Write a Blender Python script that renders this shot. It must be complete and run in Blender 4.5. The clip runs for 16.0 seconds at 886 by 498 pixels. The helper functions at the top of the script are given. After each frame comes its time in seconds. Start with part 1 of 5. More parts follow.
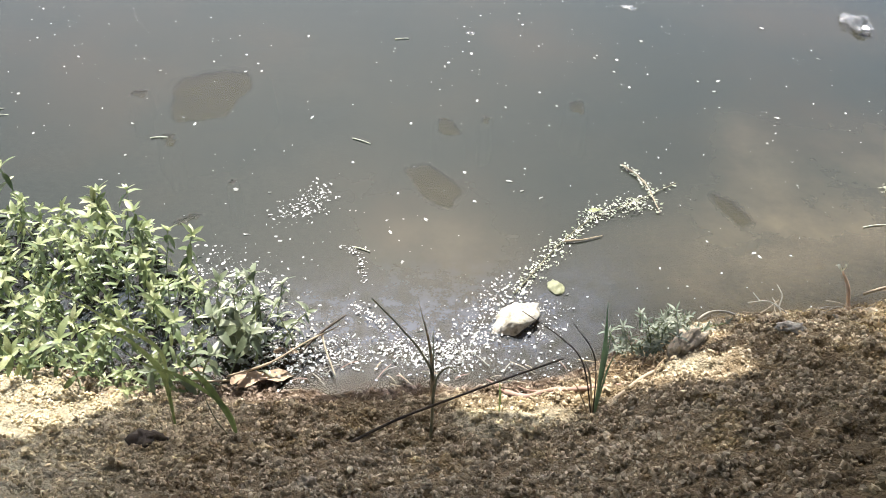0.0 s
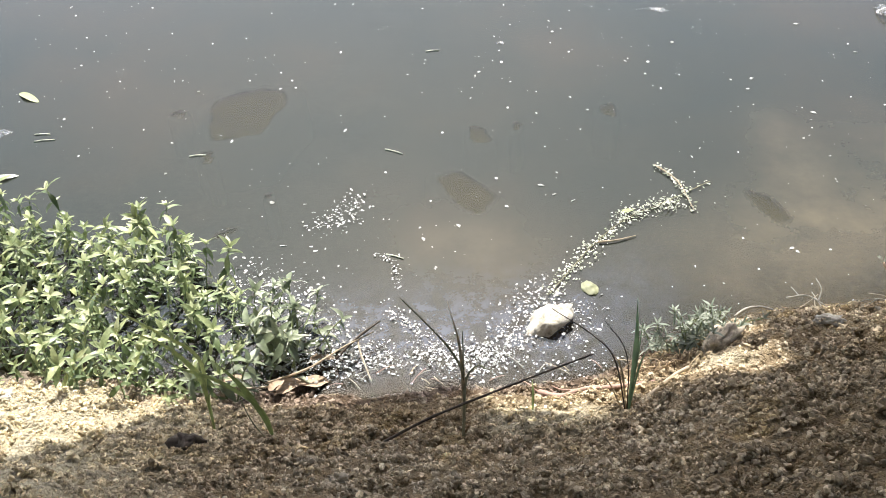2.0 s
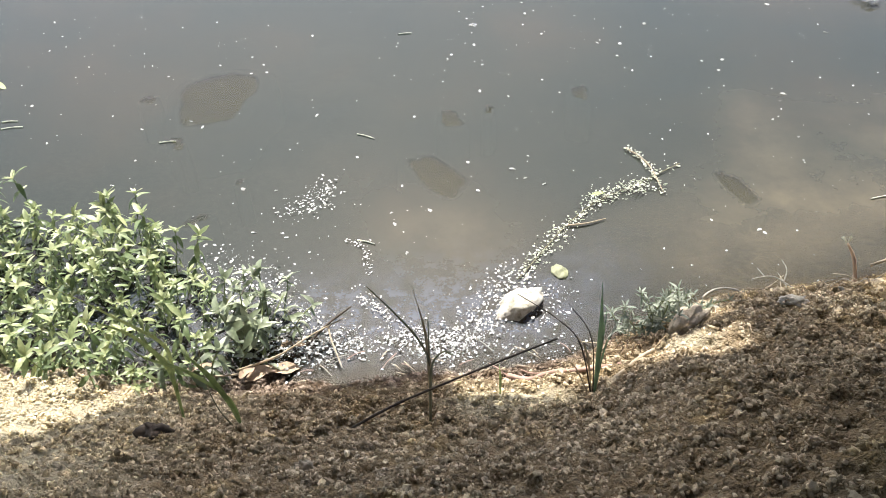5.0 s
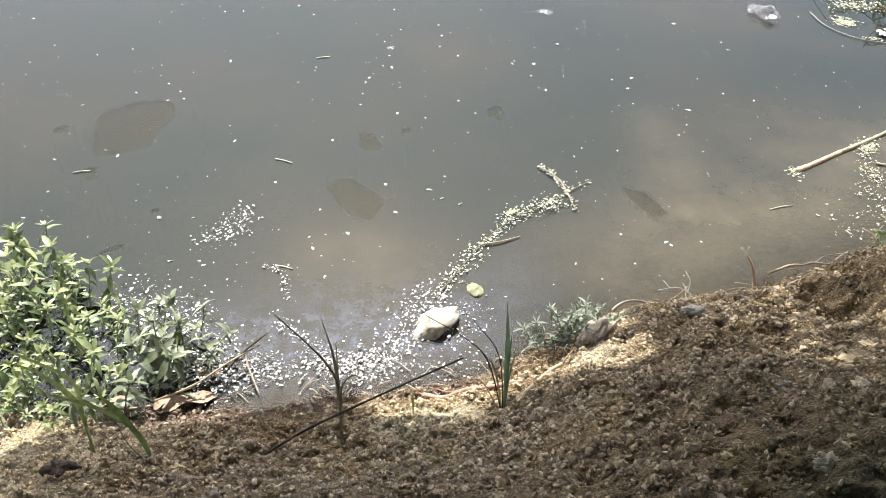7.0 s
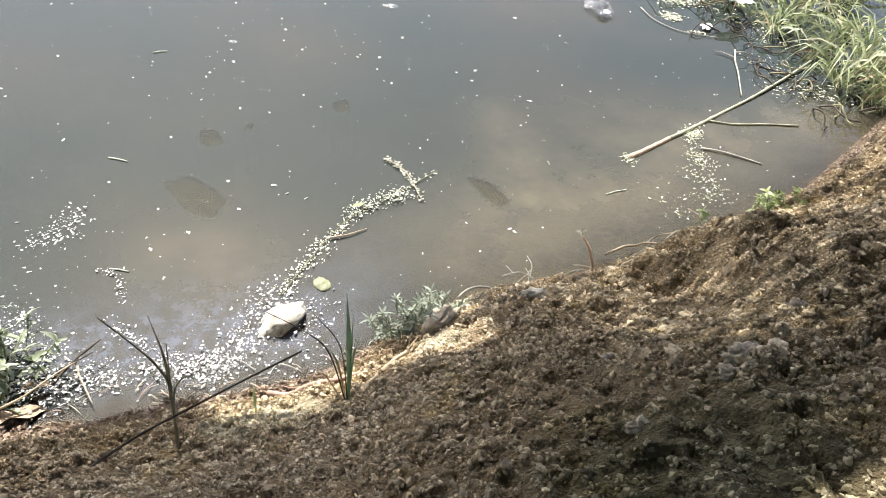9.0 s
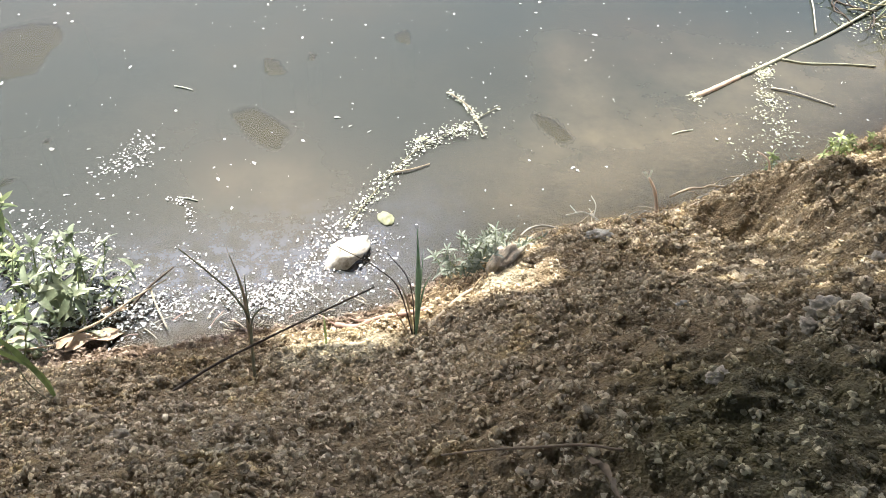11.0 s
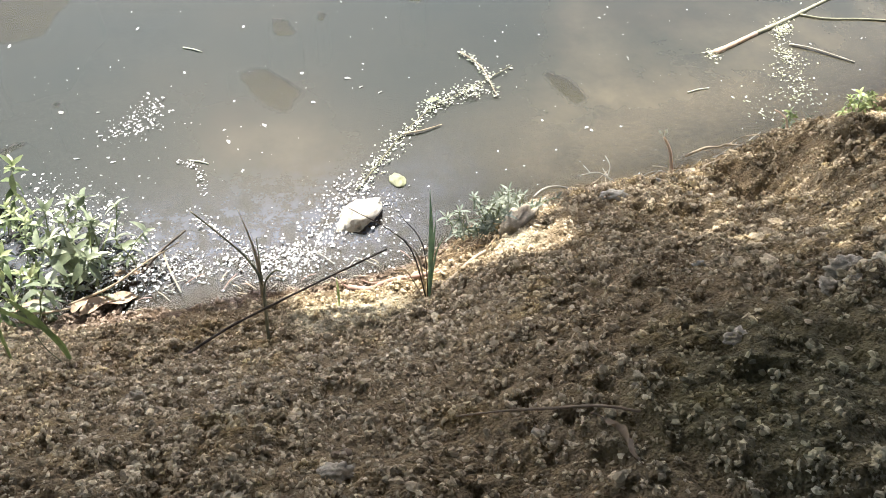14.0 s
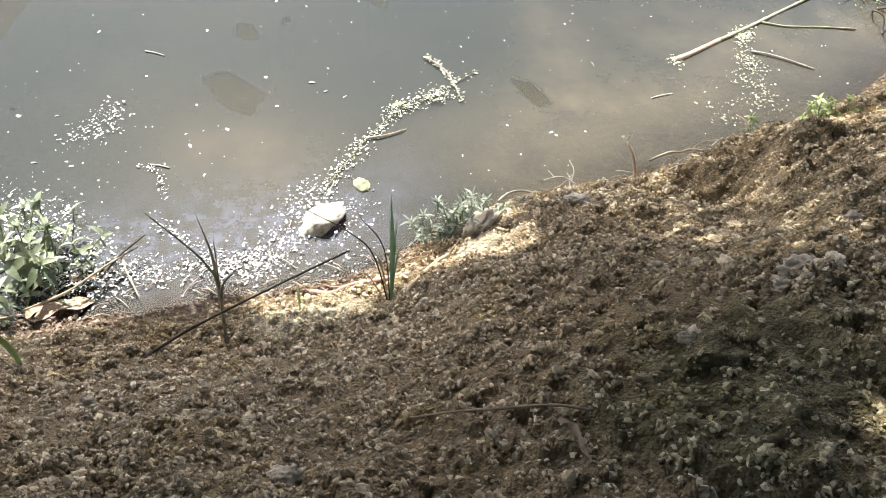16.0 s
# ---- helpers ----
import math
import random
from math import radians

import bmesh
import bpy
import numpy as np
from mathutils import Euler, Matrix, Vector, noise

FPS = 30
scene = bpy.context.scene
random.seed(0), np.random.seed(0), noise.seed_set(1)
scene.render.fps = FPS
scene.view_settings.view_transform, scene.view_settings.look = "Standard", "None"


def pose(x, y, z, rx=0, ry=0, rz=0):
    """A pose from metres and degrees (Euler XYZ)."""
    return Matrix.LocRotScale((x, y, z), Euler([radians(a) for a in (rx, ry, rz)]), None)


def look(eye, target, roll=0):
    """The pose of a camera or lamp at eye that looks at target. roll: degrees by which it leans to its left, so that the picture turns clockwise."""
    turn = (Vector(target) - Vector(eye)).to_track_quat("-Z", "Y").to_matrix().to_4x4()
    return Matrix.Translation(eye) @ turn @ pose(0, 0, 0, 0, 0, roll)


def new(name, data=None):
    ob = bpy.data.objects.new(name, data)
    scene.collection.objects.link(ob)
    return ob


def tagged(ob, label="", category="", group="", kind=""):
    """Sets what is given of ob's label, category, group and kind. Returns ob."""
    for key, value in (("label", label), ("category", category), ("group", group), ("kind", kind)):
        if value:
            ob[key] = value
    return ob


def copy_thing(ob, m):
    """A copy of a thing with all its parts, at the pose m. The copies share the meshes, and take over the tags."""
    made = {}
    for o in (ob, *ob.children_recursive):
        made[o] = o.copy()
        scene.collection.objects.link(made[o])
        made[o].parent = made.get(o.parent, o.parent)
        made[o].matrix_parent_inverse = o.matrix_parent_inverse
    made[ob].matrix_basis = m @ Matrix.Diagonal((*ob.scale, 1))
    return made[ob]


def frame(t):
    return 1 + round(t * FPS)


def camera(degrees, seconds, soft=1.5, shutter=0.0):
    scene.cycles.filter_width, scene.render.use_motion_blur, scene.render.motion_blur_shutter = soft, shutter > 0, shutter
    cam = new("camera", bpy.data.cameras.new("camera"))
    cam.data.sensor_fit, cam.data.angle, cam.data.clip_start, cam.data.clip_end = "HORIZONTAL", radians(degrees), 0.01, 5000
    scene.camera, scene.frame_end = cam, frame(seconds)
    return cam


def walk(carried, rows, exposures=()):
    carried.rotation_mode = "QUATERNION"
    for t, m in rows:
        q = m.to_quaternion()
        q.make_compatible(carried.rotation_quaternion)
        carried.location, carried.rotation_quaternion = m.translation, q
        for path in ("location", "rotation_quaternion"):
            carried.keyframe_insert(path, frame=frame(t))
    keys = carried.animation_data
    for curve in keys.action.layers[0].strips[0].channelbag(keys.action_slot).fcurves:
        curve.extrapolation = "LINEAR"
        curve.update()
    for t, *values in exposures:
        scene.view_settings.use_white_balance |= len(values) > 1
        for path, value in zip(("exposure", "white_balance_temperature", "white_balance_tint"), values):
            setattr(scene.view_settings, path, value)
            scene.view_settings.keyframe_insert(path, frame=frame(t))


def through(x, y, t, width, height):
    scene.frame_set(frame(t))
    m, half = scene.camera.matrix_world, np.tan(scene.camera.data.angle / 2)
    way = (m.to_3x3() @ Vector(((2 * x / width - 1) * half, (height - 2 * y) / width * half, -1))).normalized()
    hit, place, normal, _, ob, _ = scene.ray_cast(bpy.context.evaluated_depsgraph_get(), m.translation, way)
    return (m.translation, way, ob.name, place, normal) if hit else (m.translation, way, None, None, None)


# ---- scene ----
cam = camera(57.0, 16.0, soft=0.9)
PATH = [
    (0, (-0.016, 0.005, 1.95), (0.004, 1.5, 0.622), 2.6),
    (0.5, (-0.01, -0.024, 1.934), (-0.022, 1.535, 0.681), 0.8),
    (1, (-0.009, -0.027, 1.932), (-0.047, 1.516, 0.66), -0.2),
    (1.5, (-0.002, -0.03, 1.939), (-0.087, 1.497, 0.65), -1.3),
    (2, (0.03, -0.037, 1.934), (-0.062, 1.482, 0.636), -2.0),
    (2.5, (0.045, -0.034, 1.93), (-0.031, 1.491, 0.638), -1.5),
    (3, (0.068, -0.025, 1.95), (-0.015, 1.489, 0.645), -1.6),
    (3.5, (0.058, -0.024, 1.952), (0.027, 1.472, 0.625), -0.5),
    (4, (0.074, -0.022, 1.949), (0.049, 1.468, 0.616), -0.6),
    (4.2, (0.074, -0.02, 1.956), (0.042, 1.466, 0.617), -0.9),
    (6.3, (0.081, -0.057, 1.941), (0.022, 1.437, 0.613), -1.9),
    (6.5, (0.071, -0.055, 1.942), (0.021, 1.435, 0.61), -1.2),
    (7, (0.169, -0.054, 1.997), (0.258, 1.456, 0.688), -0.0),
    (7.5, (0.219, -0.068, 1.99), (0.441, 1.448, 0.704), 1.2),
    (8, (0.231, -0.065, 1.996), (0.515, 1.426, 0.694), 2.1),
    (8.5, (0.251, -0.073, 1.978), (0.618, 1.412, 0.689), 4.2),
    (9, (0.256, -0.075, 1.979), (0.657, 1.391, 0.678), 5.4),
    (9.2, (0.266, -0.072, 1.979), (0.661, 1.398, 0.681), 5.3),
    (11.5, (0.161, -0.05, 2.01), (0.433, 1.286, 0.547), 5.1),
    (12, (0.151, -0.058, 2.018), (0.43, 1.267, 0.547), 6.1),
    (12.5, (0.133, -0.056, 2.022), (0.402, 1.263, 0.543), 5.8),
    (13, (0.145, -0.049, 2.005), (0.418, 1.259, 0.517), 5.5),
    (13.5, (0.17, -0.047, 1.995), (0.418, 1.253, 0.496), 3.6),
    (14, (0.177, -0.041, 1.986), (0.433, 1.261, 0.49), 3.8),
    (14.5, (0.184, -0.048, 1.984), (0.433, 1.27, 0.5), 3.5),
    (15, (0.193, -0.044, 1.983), (0.46, 1.271, 0.5), 4.0),
    (15.5, (0.19, -0.042, 1.982), (0.469, 1.272, 0.5), 4.5),
    (16, (0.211, -0.05, 1.968), (0.531, 1.259, 0.49), 5.6),
]
walk(cam, [(t, look(eye, target, roll)) for t, eye, target, roll in PATH], exposures=[(0, 1.22), (4.2, 1.25), (6.5, 1.22), (7.5, 1.22), (8, 1.33), (9.2, 1.36), (11.5, 1.62), (16, 1.55)])

# ---- world and sun ----
SUN_EL, SUN_AZ = radians(57), radians(-8)  # azimuth from +y towards +x
TO_SUN = Vector((math.sin(SUN_AZ) * math.cos(SUN_EL), math.cos(SUN_AZ) * math.cos(SUN_EL), math.sin(SUN_EL)))
world = bpy.data.worlds.new("sky")
scene.world = world
world.use_nodes = True
sky = world.node_tree.nodes.new("ShaderNodeTexSky")
sky.sky_type, sky.sun_disc, sky.sun_elevation, sky.sun_rotation = "NISHITA", False, SUN_EL, SUN_AZ
sky.air_density, sky.dust_density, sky.ozone_density = 0.85, 4.0, 0.8
world.node_tree.links.new(sky.outputs["Color"], world.node_tree.nodes["Background"].inputs["Color"])
world.node_tree.nodes["Background"].inputs["Strength"].default_value = 0.14
sun_data = bpy.data.lights.new("sun", "SUN")
sun_data.energy, sun_data.angle, sun_data.color = 4.7, radians(0.53), (1.0, 0.96, 0.90)
sun = new("sun", sun_data)
sun.matrix_world = look(TO_SUN * 30, (0, 0, 0))


# ---- materials ----
class Nodes:
    """Small helper to lay out a principled material."""

    def __init__(self, name, rough=0.7, metal=0.0, spec=0.4):
        self.mat = bpy.data.materials.new(name)
        self.mat.use_nodes = True
        self.tree = self.mat.node_tree
        self.bsdf = self.tree.nodes["Principled BSDF"]
        self.out = self.tree.nodes["Material Output"]
        self.bsdf.inputs["Roughness"].default_value = rough
        self.bsdf.inputs["Metallic"].default_value = metal
        self.bsdf.inputs["Specular IOR Level"].default_value = spec
        self.geo = self.tree.nodes.new("ShaderNodeTexCoord")

    def link(self, a, b):
        self.tree.links.new(a, b)

    def noise(self, scale, detail=4.0, rough=0.6, coord="Object", stretch=None):
        n = self.tree.nodes.new("ShaderNodeTexNoise")
        n.inputs["Scale"].default_value, n.inputs["Detail"].default_value, n.inputs["Roughness"].default_value = scale, detail, rough
        src = self.geo.outputs[coord]
        if stretch:
            m = self.tree.nodes.new("ShaderNodeMapping")
            m.inputs["Scale"].default_value = stretch
            self.link(src, m.inputs["Vector"])
            src = m.outputs["Vector"]
        self.link(src, n.inputs["Vector"])
        return n.outputs["Fac"]

    def ramp(self, fac, *stops):
        r = self.tree.nodes.new("ShaderNodeValToRGB")
        while len(r.color_ramp.elements) < len(stops):
            r.color_ramp.elements.new(0.5)
        for e, (p, c) in zip(r.color_ramp.elements, stops):
            e.position, e.color = p, (*c, 1) if len(c) == 3 else c
        self.link(fac, r.inputs["Fac"])
        return r.outputs["Color"]

    def mix(self, fac, a, b, kind="MIX"):
        m = self.tree.nodes.new("ShaderNodeMix")
        m.data_type, m.blend_type = "RGBA", kind
        for sock, v in ((m.inputs[0], fac), (m.inputs[6], a), (m.inputs[7], b)):
            if isinstance(v, bpy.types.NodeSocket):
                self.link(v, sock)
            elif isinstance(v, (int, float)):
                sock.default_value = v
            else:
                sock.default_value = (*v, 1)
        return m.outputs[2]

    def math(self, op, a, b=0.0, c=0.0):
        m = self.tree.nodes.new("ShaderNodeMath")
        m.operation = op
        for sock, v in zip(m.inputs, (a, b, c)):
            if isinstance(v, bpy.types.NodeSocket):
                self.link(v, sock)
            else:
                sock.default_value = v
        return m.outputs[0]

    def random(self):
        return self.tree.nodes.new("ShaderNodeObjectInfo").outputs["Random"]

    def island(self):
        return self.tree.nodes.new("ShaderNodeNewGeometry").outputs["Random Per Island"]

    def color(self, c):
        self.link(c, self.bsdf.inputs["Base Color"])
        return self

    def bump(self, height, strength=0.4, dist=0.01):
        b = self.tree.nodes.new("ShaderNodeBump")
        b.inputs["Strength"].default_value, b.inputs["Distance"].default_value = strength, dist
        self.link(height, b.inputs["Height"])
        self.link(b.outputs["Normal"], self.bsdf.inputs["Normal"])
        return self

    def leafy(self, color, amount=0.3):
        """Lets light through a thin blade."""
        t = self.tree.nodes.new("ShaderNodeBsdfTranslucent")
        self.link(color, t.inputs["Color"])
        m = self.tree.nodes.new("ShaderNodeMixShader")
        m.inputs[0].default_value = amount
        self.link(self.bsdf.outputs[0], m.inputs[1])
        self.link(t.outputs[0], m.inputs[2])
        self.link(m.outputs[0], self.out.inputs["Surface"])
        return self


def soil_material(name, pieces):
    """Crumbly brown soil with grey and ochre patches."""
    n = Nodes(name, rough=0.92, spec=0.2)
    broad = n.ramp(n.noise(1.6, 5, 0.65), (0.32, (0.345, 0.290, 0.203)), (0.47, (0.465, 0.401, 0.299)), (0.60, (0.53, 0.47, 0.372)), (0.72, (0.58, 0.50, 0.365)))
    fine = n.ramp(n.noise(38, 6, 0.7), (0.30, (0.60, 0.58, 0.56)), (0.52, (0.93, 0.92, 0.90)), (0.72, (1.25, 1.23, 1.18)))
    # yellow sand on the left part of the bank
    axes = n.tree.nodes.new("ShaderNodeSeparateXYZ")
    n.link(n.geo.outputs["Object"], axes.inputs[0])
    side = n.math("ADD", n.math("MULTIPLY", axes.outputs["X"], -1.0), n.math("MULTIPLY", n.noise(3, 4, 0.6), 0.8))
    ochre = n.math("ADD", n.math("MULTIPLY", axes.outputs["X"], 0.5), n.math("MULTIPLY", n.noise(2.5, 4, 0.6), 0.3))
    broad = n.mix(n.ramp(ochre, (0.48, (0, 0, 0)), (0.78, (1, 1, 1))), broad, n.mix(1.0, broad, (0.99, 0.99, 0.975), "MULTIPLY"))
    # sheet under the crumbs darkened: shade in their gaps put into its colour
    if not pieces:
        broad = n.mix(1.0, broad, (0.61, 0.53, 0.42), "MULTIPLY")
    # mossy and yellow-brown blotches
    broad = n.mix(n.ramp(n.noise(6.5, 5, 0.65), (0.54, (0, 0, 0)), (0.68, (0.8, 0.8, 0.8))), broad, n.mix(1.0, broad, (1.03, 0.95, 0.68), "MULTIPLY"))
    broad = n.mix(n.ramp(n.noise(11.0, 4, 0.6), (0.52, (0, 0, 0)), (0.66, (0.7, 0.7, 0.7))), broad, n.mix(1.0, broad, (0.98, 1.02, 1.08), "MULTIPLY"))
    if pieces != "single":
        # sunlight on two spots by the shore, put into the colour as paler soil
        spread = []
        for centre in ((0.20, 1.31, 0.27), (0.70, 1.47, 0.22)):
            sunlit_spot = n.tree.nodes.new("ShaderNodeVectorMath")
            sunlit_spot.operation = "DISTANCE"
            n.link(n.geo.outputs["Object"], sunlit_spot.inputs[0])
            sunlit_spot.inputs[1].default_value = centre
            spread.append(n.math("ADD", sunlit_spot.outputs["Value"], 0.09 if spread else 0.0))
        patch = n.math("SUBTRACT", 1.85, n.math("ADD", n.math("MULTIPLY", n.math("MINIMUM", *spread), 3.4), n.math("MULTIPLY", n.noise(9, 4, 0.6), 0.5)))
        # the left-hand sand and the painted sun spots share one pale colour
        sand = n.ramp(n.math("MULTIPLY", n.math("MAXIMUM", side, patch), 0.5), (0.44, (0, 0, 0)), (0.62, (0.9, 0.9, 0.9)))
        broad = n.mix(sand, broad, (0.65, 0.585, 0.425))
    c = n.mix(1.0, broad, fine, "MULTIPLY")
    if pieces:
        tone = n.ramp(n.island() if pieces == "joined" else n.random(), (0.0, (0.50, 0.455, 0.39)), (0.35, (0.98, 0.93, 0.85)), (0.75, (1.36, 1.31, 1.22)), (0.97, (1.62, 1.575, 1.49)), (1.0, (1.9, 1.88, 1.82)))
        c = n.mix(1.0, c, tone, "MULTIPLY")
    if pieces != "single":
        # browner earth in the middle of the bank
        earth = n.tree.nodes.new("ShaderNodeVectorMath")
        earth.operation = "DISTANCE"
        n.link(n.geo.outputs["Object"], earth.inputs[0])
        earth.inputs[1].default_value = (0.50, 0.72, 0.8)
        brown = n.math("ADD", earth.outputs["Value"], n.math("MULTIPLY", n.noise(4, 5, 0.65), 0.5))
        c = n.mix(n.ramp(brown, (0.35, (1, 1, 1)), (0.75, (0, 0, 0))), c, n.mix(1.0, c, (0.90, 0.86, 0.80), "MULTIPLY"))
        # a damp, greenish stain high on the bank
        spot = n.tree.nodes.new("ShaderNodeVectorMath")
        spot.operation = "DISTANCE"
        n.link(n.geo.outputs["Object"], spot.inputs[0])
        spot.inputs[1].default_value = (0.86, 0.53, 0.93)
        rim = n.math("ADD", spot.outputs["Value"], n.math("MULTIPLY", n.noise(5, 4, 0.6), 0.35))
        c = n.mix(n.ramp(rim, (0.32, (1, 1, 1)), (0.52, (0, 0, 0))), c, n.mix(1.0, c, (0.66, 0.71, 0.66) if pieces else (0.56, 0.63, 0.56), "MULTIPLY"))
        # dry grey earth on the shoulder above the water
        dry = n.tree.nodes.new("ShaderNodeVectorMath")
        dry.operation = "DISTANCE"
        n.link(n.geo.outputs["Object"], dry.inputs[0])
        dry.inputs[1].default_value = (1.25, 1.62, 0.25)
        pale = n.math("ADD", dry.outputs["Value"], n.math("MULTIPLY", n.noise(7, 4, 0.6), 0.3))
        c = n.mix(n.ramp(pale, (0.32, (1, 1, 1)), (0.60, (0, 0, 0))), c, n.mix(1.0, c, (1.22, 1.23, 1.24), "MULTIPLY"))
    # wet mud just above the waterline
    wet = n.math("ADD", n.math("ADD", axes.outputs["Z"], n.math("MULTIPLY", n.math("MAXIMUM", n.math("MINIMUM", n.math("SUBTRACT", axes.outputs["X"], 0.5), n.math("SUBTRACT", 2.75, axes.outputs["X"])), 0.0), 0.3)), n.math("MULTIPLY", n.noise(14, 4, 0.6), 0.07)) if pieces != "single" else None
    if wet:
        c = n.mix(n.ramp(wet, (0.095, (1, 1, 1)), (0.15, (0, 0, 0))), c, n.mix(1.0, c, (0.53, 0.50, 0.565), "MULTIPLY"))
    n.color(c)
    if pieces:
        return n.bump(n.noise(230, 5, 0.8), 0.9, 0.004).mat
    cells = []
    for scale in (120, 260):
        v = n.tree.nodes.new("ShaderNodeTexVoronoi")
        v.inputs["Scale"].default_value = scale
        n.link(n.geo.outputs["Object"], v.inputs["Vector"])
        cells.append(v.outputs["Distance"])
    lump = n.math("ADD", n.math("MULTIPLY", cells[0], -1.0), n.math("MULTIPLY", cells[1], -0.5))
    return n.bump(n.math("ADD", lump, n.math("MULTIPLY", n.noise(100, 5, 0.8), 0.9)), 1.0, 0.014).mat


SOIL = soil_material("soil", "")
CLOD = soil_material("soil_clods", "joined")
PEBBLE = soil_material("gravel_stone", "single")

n = Nodes("pale_stone", rough=0.85, spec=0.3)
n.color(n.ramp(n.noise(28, 6, 0.7), (0.34, (0.19, 0.17, 0.125)), (0.43, (0.34, 0.315, 0.255)), (0.54, (0.46, 0.435, 0.375)), (0.70, (0.56, 0.54, 0.49)))).bump(n.noise(70, 6, 0.7), 0.6, 0.006)
PALE_STONE = n.mat

n = Nodes("grey_stone", rough=0.85, spec=0.3)
n.color(n.ramp(n.noise(40, 6, 0.7), (0.3, (0.24, 0.20, 0.145)), (0.55, (0.42, 0.36, 0.27)), (0.75, (0.60, 0.53, 0.43)))).bump(n.noise(130, 6, 0.8), 0.7, 0.005)
GREY_STONE = n.mat

n = Nodes("algae_stone", rough=0.9, spec=0.2)
n.color(n.ramp(n.noise(12, 5, 0.6), (0.35, (0.034, 0.036, 0.009)), (0.65, (0.056, 0.055, 0.015)))).bump(n.noise(50, 5, 0.7), 0.5, 0.006)
ALGAE_STONE = n.mat


def leaf_material(name, dark, mid, light, rough=0.45, through=0.3, joined=False, tip=None):
    n = Nodes(name, rough=rough, spec=0.45)
    r = n.island() if joined else n.random()
    tone = n.ramp(r, (0.0, dark), (0.45, mid), (0.85, light), (1.0, tip or light))
    grain = n.ramp(n.noise(60, 4, 0.6), (0.3, (0.75, 0.75, 0.75)), (0.7, (1.2, 1.2, 1.15)))
    c = n.mix(1.0, tone, grain, "MULTIPLY")
    n.color(c).bump(n.noise(120, 3, 0.6), 0.25, 0.002)
    return n.leafy(c, through).mat


WEED = leaf_material("weed_leaf", (0.085, 0.125, 0.055), (0.18, 0.235, 0.11), (0.30, 0.355, 0.20), 0.36, 0.30, tip=(0.44, 0.48, 0.22))
WEED_YOUNG = leaf_material("young_weed_leaf", (0.20, 0.25, 0.12), (0.30, 0.35, 0.17), (0.42, 0.455, 0.26), 0.38, 0.30, tip=(0.56, 0.57, 0.36))
WEED_GREY = leaf_material("grey_green_leaf", (0.09, 0.115, 0.08), (0.18, 0.21, 0.155), (0.32, 0.345, 0.28), 0.5, 0.2)
GRASS = leaf_material("grass_blade", (0.17, 0.22, 0.08), (0.25, 0.31, 0.12), (0.38, 0.43, 0.18), 0.4, 0.3)
TUFT = leaf_material("tuft_blade", (0.16, 0.20, 0.09), (0.29, 0.33, 0.17), (0.46, 0.48, 0.31), 0.42, 0.3, tip=(0.66, 0.64, 0.50))
SEDGE = leaf_material("sedge_blade", (0.13, 0.22, 0.12), (0.17, 0.27, 0.155), (0.20, 0.30, 0.18), 0.3, 0.25)
YELLOW_LEAF = leaf_material("yellow_leaf", (0.23, 0.27, 0.11), (0.26, 0.30, 0.14), (0.29, 0.33, 0.17), 0.6, 0.1)
SOFT_LEAF = leaf_material("soft_leaf", (0.19, 0.20, 0.11), (0.225, 0.235, 0.14), (0.27, 0.275, 0.18), 0.6, 0.1)
WEED_PALE = leaf_material("pale_weed_leaf", (0.12, 0.15, 0.09), (0.225, 0.265, 0.17), (0.35, 0.385, 0.275), 0.40, 0.28, tip=(0.52, 0.54, 0.41))
CANOPY = leaf_material("canopy_leaf", (0.04, 0.06, 0.02), (0.06, 0.09, 0.03), (0.09, 0.12, 0.04), 0.45, 0.12, joined=True)
BLEACHED = leaf_material("bleached_leaflet", (0.32, 0.35, 0.25), (0.57, 0.59, 0.49), (0.75, 0.76, 0.68), 0.6, 0.15, joined=True)
DEBRIS_GREEN = leaf_material("pale_green_leaflet", (0.24, 0.26, 0.14), (0.42, 0.43, 0.31), (0.62, 0.62, 0.52), 0.6, 0.15, joined=True)


def wood_material(name, dark, light, rough=0.8):
    n = Nodes(name, rough=rough, spec=0.25)
    grain = n.noise(30, 6, 0.7, stretch=(1, 1, 0.25))
    n.color(n.ramp(grain, (0.3, dark), (0.7, light))).bump(n.noise(110, 5, 0.7), 0.5, 0.003)
    return n.mat


DARK_TWIG = wood_material("dark_twig", (0.035, 0.026, 0.02), (0.10, 0.08, 0.06))
PALE_TWIG = wood_material("pale_twig", (0.28, 0.22, 0.15), (0.48, 0.40, 0.29))
RED_ROOT = wood_material("red_root", (0.27, 0.165, 0.125), (0.45, 0.31, 0.245))
GREEN_BRANCH = wood_material("green_branch", (0.22, 0.22, 0.15), (0.38, 0.37, 0.27))
GREY_TWIG = wood_material("grey_twig", (0.27, 0.25, 0.20), (0.46, 0.43, 0.37))
PEELED_WOOD = wood_material("peeled_wood", (0.42, 0.29, 0.2), (0.6, 0.46, 0.34))
STEM = wood_material("weed_stem", (0.14, 0.17, 0.07), (0.27, 0.31, 0.15), 0.5)
STRAW = wood_material("straw", (0.32, 0.24, 0.14), (0.56, 0.45, 0.30))
DRY_LEAF = wood_material("dry_leaf", (0.27, 0.195, 0.13), (0.46, 0.35, 0.25))
OLIVE_STALK = wood_material("olive_stalk", (0.12, 0.115, 0.065), (0.25, 0.23, 0.14))
BROWN_LEAF = wood_material("brown_leaf", (0.12, 0.085, 0.055), (0.23, 0.17, 0.115))
BARK = wood_material("bark", (0.06, 0.045, 0.035), (0.16, 0.125, 0.095))

